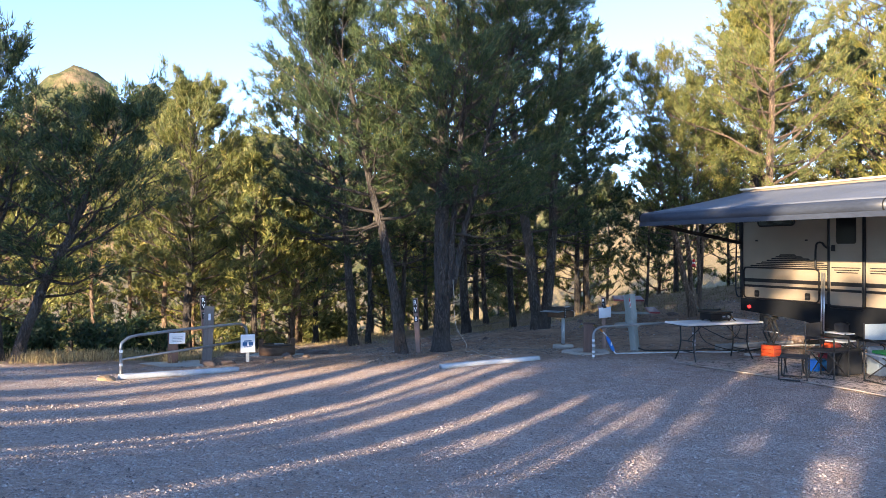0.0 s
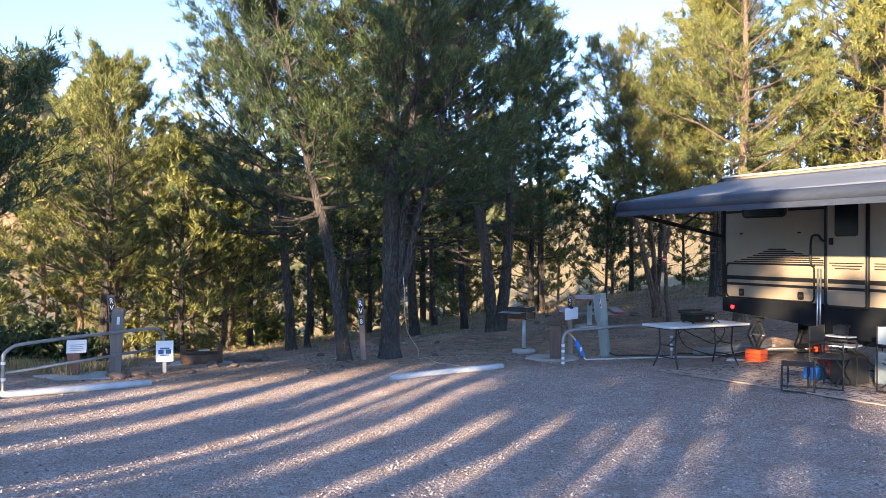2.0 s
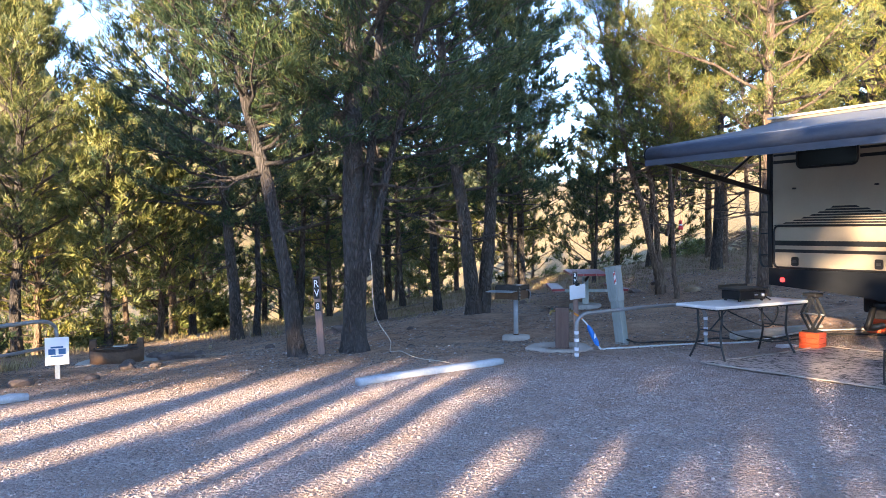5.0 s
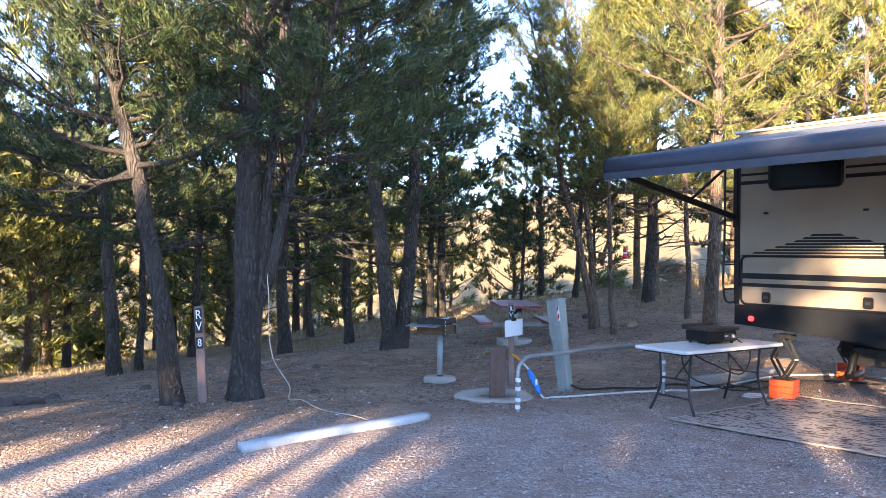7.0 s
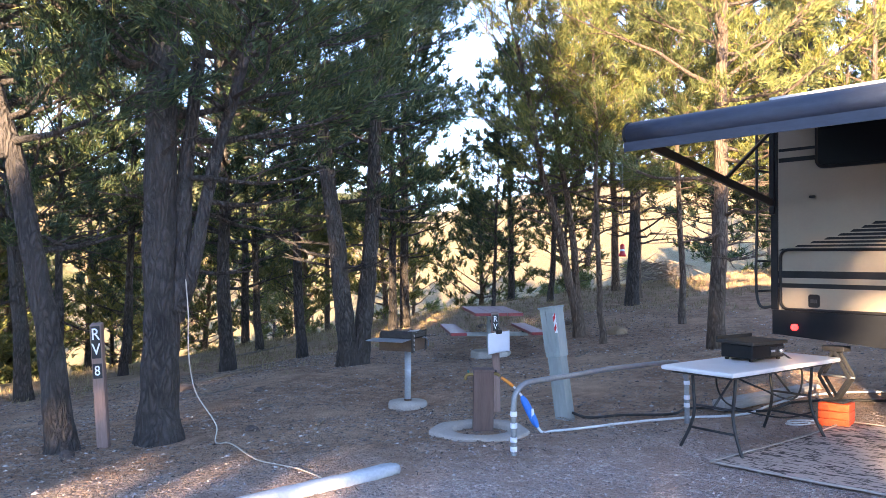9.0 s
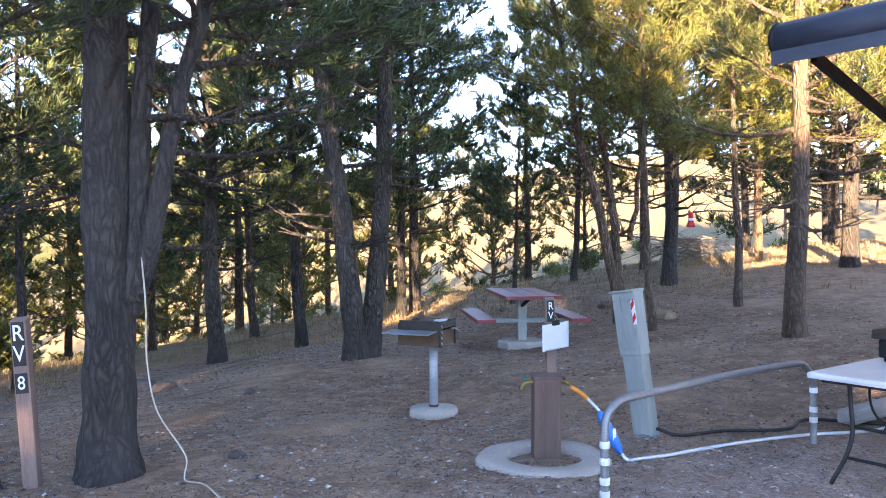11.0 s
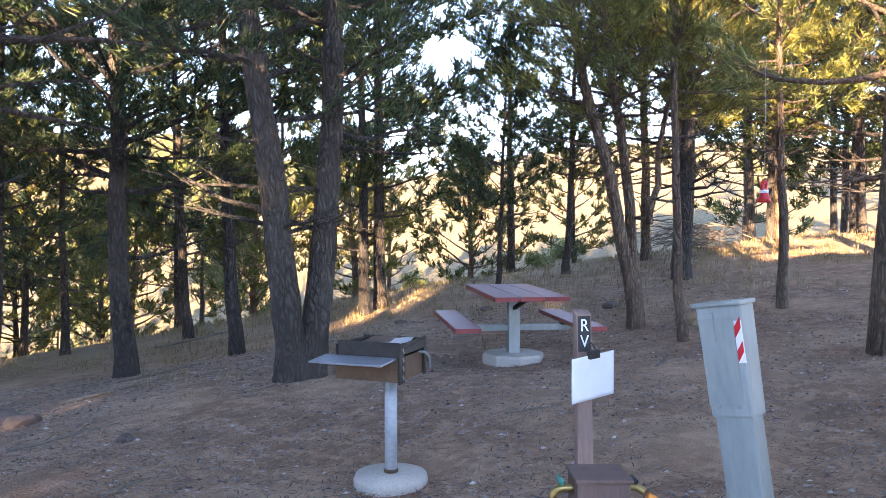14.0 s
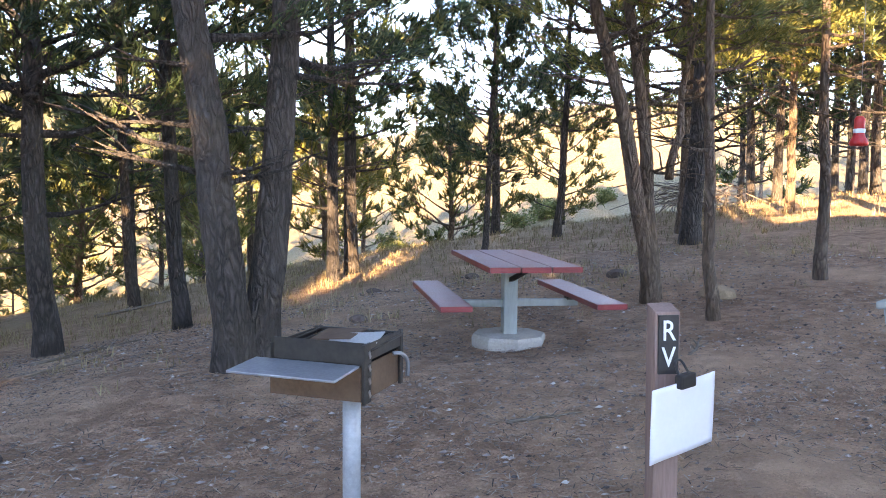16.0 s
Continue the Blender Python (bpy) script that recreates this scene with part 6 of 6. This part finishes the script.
rg = np.random.default_rng(9)
n = 9000
gx, gy = rg.uniform(-16, 8, n), rg.uniform(17.5, 42, n)
keep = (gy - 0.55 * gx + rg.normal(0, 2.0, n) > 27.0) & (np.sin(gx * 1.7) + np.cos(gy * 1.3 + gx) + rg.normal(0, 0.6, n) > -0.2)
blades("dry_grass", gx[keep], gy[keep], 0.17, 0.010, 0.6, ((0.17, 0.12, 0.055), (0.33, 0.25, 0.12), (0.48, 0.39, 0.21)), "tufts of bleached dry grass at the wood's edge", "dry grass", per=7, seed=2)
n = 2600
gx, gy = rg.uniform(-9, -5, n), rg.uniform(13.5, 18.5, n)
keep = (gy - 0.35 * gx > 17.2) & (np.sin(gx * 2.3) + np.cos(gy * 1.9) > -0.3)
blades("dry_grass", gx[keep], gy[keep], 0.26, 0.009, 0.6, ((0.17, 0.12, 0.055), (0.33, 0.25, 0.12), (0.48, 0.39, 0.21)), "tufts of dry grass behind the neighbouring pitch", "dry grass", per=5, seed=3)
n = 4200
gx, gy = rg.uniform(1, 20, n), rg.uniform(22.5, 34, n)
keep = gy + 0.12 * gx + 1.6 * np.sin(gx * 1.9 + gy) + rg.normal(0, 1.2, n) > 26.5
gx, gy = gx[keep], gy[keep]
blades("dry_grass", gx, gy, 0.15, 0.011, 0.6, ((0.17, 0.12, 0.06), (0.31, 0.235, 0.12), (0.44, 0.35, 0.20)), "sparse dry grass on the ridge", "dry grass", per=7, seed=4)
n = 90000
lx, ly = rg.uniform(-6, 11, n), rg.uniform(14.5, 27, n)
keep = ly - 0.14 * lx > 15.2 + rg.normal(0, 0.4, n)
blades("pine_litter", lx[keep], ly[keep], 0.085, 0.008, 1.0, ((0.05, 0.036, 0.028), (0.21, 0.15, 0.11), (0.50, 0.41, 0.32)), "fallen needles, twigs and bark chips", "litter", per=1, seed=5, flat=1.0)


def chips():
    r = np.random.default_rng(12)
    n = 34000
    x, y = r.uniform(-5, 11, n), r.uniform(14.8, 27, n)
    k = y - 0.14 * x > 15.4
    x, y = x[k], y[k]
    n = len(x)
    s = 0.006 + 0.018 * r.random(n) ** 3
    base = np.array([(1, 0, 0), (0, 1, 0), (-1, 0, 0), (0, -1, 0), (0, 0, 1), (0, 0, -0.6)], float)
    pts = base[None] * (0.6 + 0.7 * r.random((n, 6, 1))) * (s[:, None, None] * np.array([1.3, 0.9, 0.6]))
    v = (pts + np.stack([x, y, gz(x, y) + 0.005], -1)[:, None, :]).reshape(-1, 3)
    tri = np.array([(0, 1, 4), (1, 2, 4), (2, 3, 4), (3, 0, 4), (1, 0, 5), (2, 1, 5), (3, 2, 5), (0, 3, 5)])
    f = (np.arange(n)[:, None, None] * 6 + tri[None]).reshape(-1, 3)
    m, nn, l, b = material("pebbles_and_cones", 0.9)
    g = nn.new("ShaderNodeNewGeometry")
    l.new(ramp(nn, l, g.outputs["Random Per Island"], [(0, (0.06, 0.045, 0.038)), (0.5, (0.24, 0.19, 0.165)), (0.9, (0.4, 0.34, 0.30)), (1, (0.68, 0.64, 0.58))]), b.inputs["Base Color"])
    put("pebbles", raw_mesh("pebbles", v, f, m), None, None, "pebbles and pine cones scattered in dirt", "pebbles", "", "stuff")


chips()


def fallen_branch(x, y, turn, L, rad, seed):
    r = np.random.default_rng(seed)
    pts = np.array([(L * s, 0.08 * L * math.sin(3 * s) + r.normal(0, 0.01), 0) for s in np.linspace(-0.5, 0.5, 8)])
    paths = [(pts, np.linspace(rad, rad * 0.35, 8))]
    for k in range(3):
        p = pts[2 + k]
        paths.append((np.array([p, p + (0.12 * L, (-1) ** k * 0.10 * L, 0.03)]), np.array([rad * 0.5, rad * 0.2])))
    v, f = tube_arrays(paths, 7)
    for q in v:
        wx, wy = x + q[0] * math.cos(radians(turn)) - q[1] * math.sin(radians(turn)), y + q[0] * math.sin(radians(turn)) + q[1] * math.cos(radians(turn))
        q[2] += gh(wx, wy) - gh(x, y) + rad * 0.7
    put("fallen_branch", raw_mesh("fallen_branch", v, f, DEAD_WOOD, True), None, upright(x, y, turn), "bleached dead branch lying in the litter", "branch", "fallen branches")


for k, (x, y, t, L, rad) in enumerate(((1.6, 17.9, 60, 0.5, 0.02), (0.9, 24.2, 25, 1.6, 0.03), (1.3, 25.6, 30, 1.4, 0.025), (0.6, 21.4, 15, 0.9, 0.018), (1.2, 19.6, 40, 0.4, 0.015), (-2.6, 19.1, 10, 0.8, 0.035), (4.4, 20.2, -20, 0.5, 0.014), (6.4, 21.3, 35, 0.7, 0.016), (1.8, 30.5, 10, 1.6, 0.035))):
    fallen_branch(x, y, t, L, rad, 40 + k)


def brush_pile(x, y, size, mat, label, seed):
    r = np.random.default_rng(seed)
    paths = []
    for k in range(170):
        a = r.random() * 6.28
        p = np.array([r.normal(0, size * 0.35), r.normal(0, size * 0.3), size * 0.28 * r.random()])
        d = np.array([math.cos(a), math.sin(a), r.normal(0.1, 0.35)]) * size * (0.2 + 0.4 * r.random())
        paths.append((np.array([p - d / 2, p, p + d / 2]) + (0, 0, 0.1), np.array([0.008, 0.012, 0.004])))
    v, f = tube_arrays(paths, 4)
    put("brush_pile", raw_mesh("brush_pile", v, f, mat, True), None, upright(x, y), label, "brush pile", "", "stuff")


brush_pile(1.1, 37.0, 1.5, worn("rust_red_twigs", (0.20, 0.09, 0.055), (0.34, 0.17, 0.11), 4.0, 0.95), "heap of rust-red dead twigs", 61)
brush_pile(13.2, 30.5, 1.9, DEAD_WOOD, "dark heap of brushwood on the ridge", 62)


def bush(x, y, size, seed, mat, label):
    r = np.random.default_rng(seed)
    limbs, cen = [], []
    for k in range(26):
        a, e = r.random() * 6.28, 0.3 + 1.1 * r.random()
        L = size * (0.6 + 0.5 * r.random())
        d = np.array([math.cos(a) * math.cos(e), math.sin(a) * math.cos(e), math.sin(e)])
        pts = np.outer(np.linspace(0, L, 4), d) + np.vstack([np.zeros(3), np.cumsum(r.normal(0, 0.03, (3, 3)), 0)])
        limbs.append((pts, np.array([0.018, 0.013, 0.008, 0.004])))
        u = 0.35 + 0.7 * r.random(26)
        cen.append(np.outer(u * L, d) + r.normal(0, 0.11 * size, (26, 3)))
    c = np.repeat(np.concatenate(cen), 3, 0)
    n = len(c)
    d = unit(r.normal(0, 1, (n, 3)) + (0, 0, 0.4))
    side = unit(np.cross(d, r.normal(0, 1, (n, 3)))) * 0.034
    cv = np.stack([c - side, c + side, c + d * 0.15], 1).reshape(-1, 3)
    ob = holder("bush", upright(x, y), label, "bush", "undergrowth")
    v, f = tube_arrays(limbs, 4)
    tagged(put("stemwork", raw_mesh("stemwork", v, f, BARK_WARM, True), ob), kind="stuff")
    tagged(put("leaves", raw_mesh("leaves", cv, np.arange(3 * n).reshape(-1, 3), mat), ob), kind="stuff")
    return ob


b1 = bush(-9.0, 17.2, 1.0, 71, NEEDLES, "low dark shrub at the wood's edge")
b2 = bush(-6.8, 27.5, 0.9, 72, NEEDLES_SUNLIT, "pale green shrub among dry grass")
br = random.Random(12)
for k in range(150):
    x, y = br.uniform(-26, 32), br.uniform(26, 66)
    if y - 0.35 * abs(x) < 31 or (x > 1 and y < 60):
        continue
    copy_thing(b1 if k % 6 == 0 and x < -6 else b2, upright(x, y, br.uniform(0, 360)) @ Matrix.Diagonal((*(br.uniform(0.6, 1.7),) * 3, 1)))
for x, y, s in ((-10.5, 17.5, 1.2), (-12.5, 18.5, 1.5), (-8.0, 18.5, 0.9), (-11, 20, 1.4), (-9.2, 22.5, 1.3), (-8.2, 23.5, 0.9), (-13.5, 15.5, 1.2)):
    copy_thing(b1, upright(x, y, br.uniform(0, 360)) @ Matrix.Diagonal((s, s, s, 1)))


# ---- mountains beyond ----
def mountain(name, cx, cy, peaks, step, label, forest):
    m, n, l, b = material(name + "_surface", 0.95)
    w = coords(n, l)
    f1, f2 = noise_tex(n, l, w, 0.05, 6.0, 0.7), noise_tex(n, l, w, 0.35, 4.0, 0.8)
    rock = ramp(n, l, f2, [(0.3, (0.16, 0.11, 0.065)), (0.7, (0.33, 0.23, 0.14))])
    trees = ramp(n, l, f2, [(0.35, (0.045, 0.055, 0.02)), (0.7, (0.13, 0.13, 0.05))])
    l.new(mixed(n, l, ramp(n, l, f1, [(forest - 0.08, (1, 1, 1)), (forest + 0.08, (0, 0, 0))]), rock, trees), b.inputs["Base Color"])
    bumped(n, l, b, f2, 1.0, 2.0)
    xs = np.arange(-220, 221, step)
    x, y = np.meshgrid(xs, xs * 0.7, indexing="ij")
    z = np.full(x.shape, -30.0)
    for px, py, h, sx, sy in peaks:
        z = np.maximum(z, -30 + (h + 30) * np.exp(-(((x - px) / sx) ** 2 + ((y - py) / sy) ** 2)))
    rough = np.array([[noise.noise((p * 0.03, q * 0.03, 1.0)) * 9 + noise.noise((p * 0.09, q * 0.09, 3.0)) * 4.5 + noise.noise((p * 0.35, q * 0.35, 3.0)) * 4.0 for p, q in zip(a, c)] for a, c in zip(x, y)])
    z = z + rough * np.clip((z + 30) / 60, 0, 1)
    nx, ny = x.shape
    v = np.stack([x, y, z], -1).reshape(-1, 3)
    i, j = np.meshgrid(np.arange(nx - 1), np.arange(ny - 1), indexing="ij")
    q = (i * ny + j).reshape(-1)
    put(name, raw_mesh(name, v, np.stack([q, q + ny, q + ny + 1, q + 1], -1), m, True), None, pose(cx, cy, 0), label, "mountain", "", "structure")


mountain("mountain", -205, 480, [(-14, 0, 108, 72, 60), (28, 10, 103, 40, 50), (-80, 0, 80, 90, 80), (110, 40, 60, 120, 90)], 4.0, "rocky wooded peak lit by the evening sun", 0.53)
mountain("backdrop_hill", -70, 560, [(-60, 0, 80, 110, 90), (60, 10, 60, 150, 90), (160, 0, 45, 110, 80)], 6.0, "far wooded hill", 0.62)
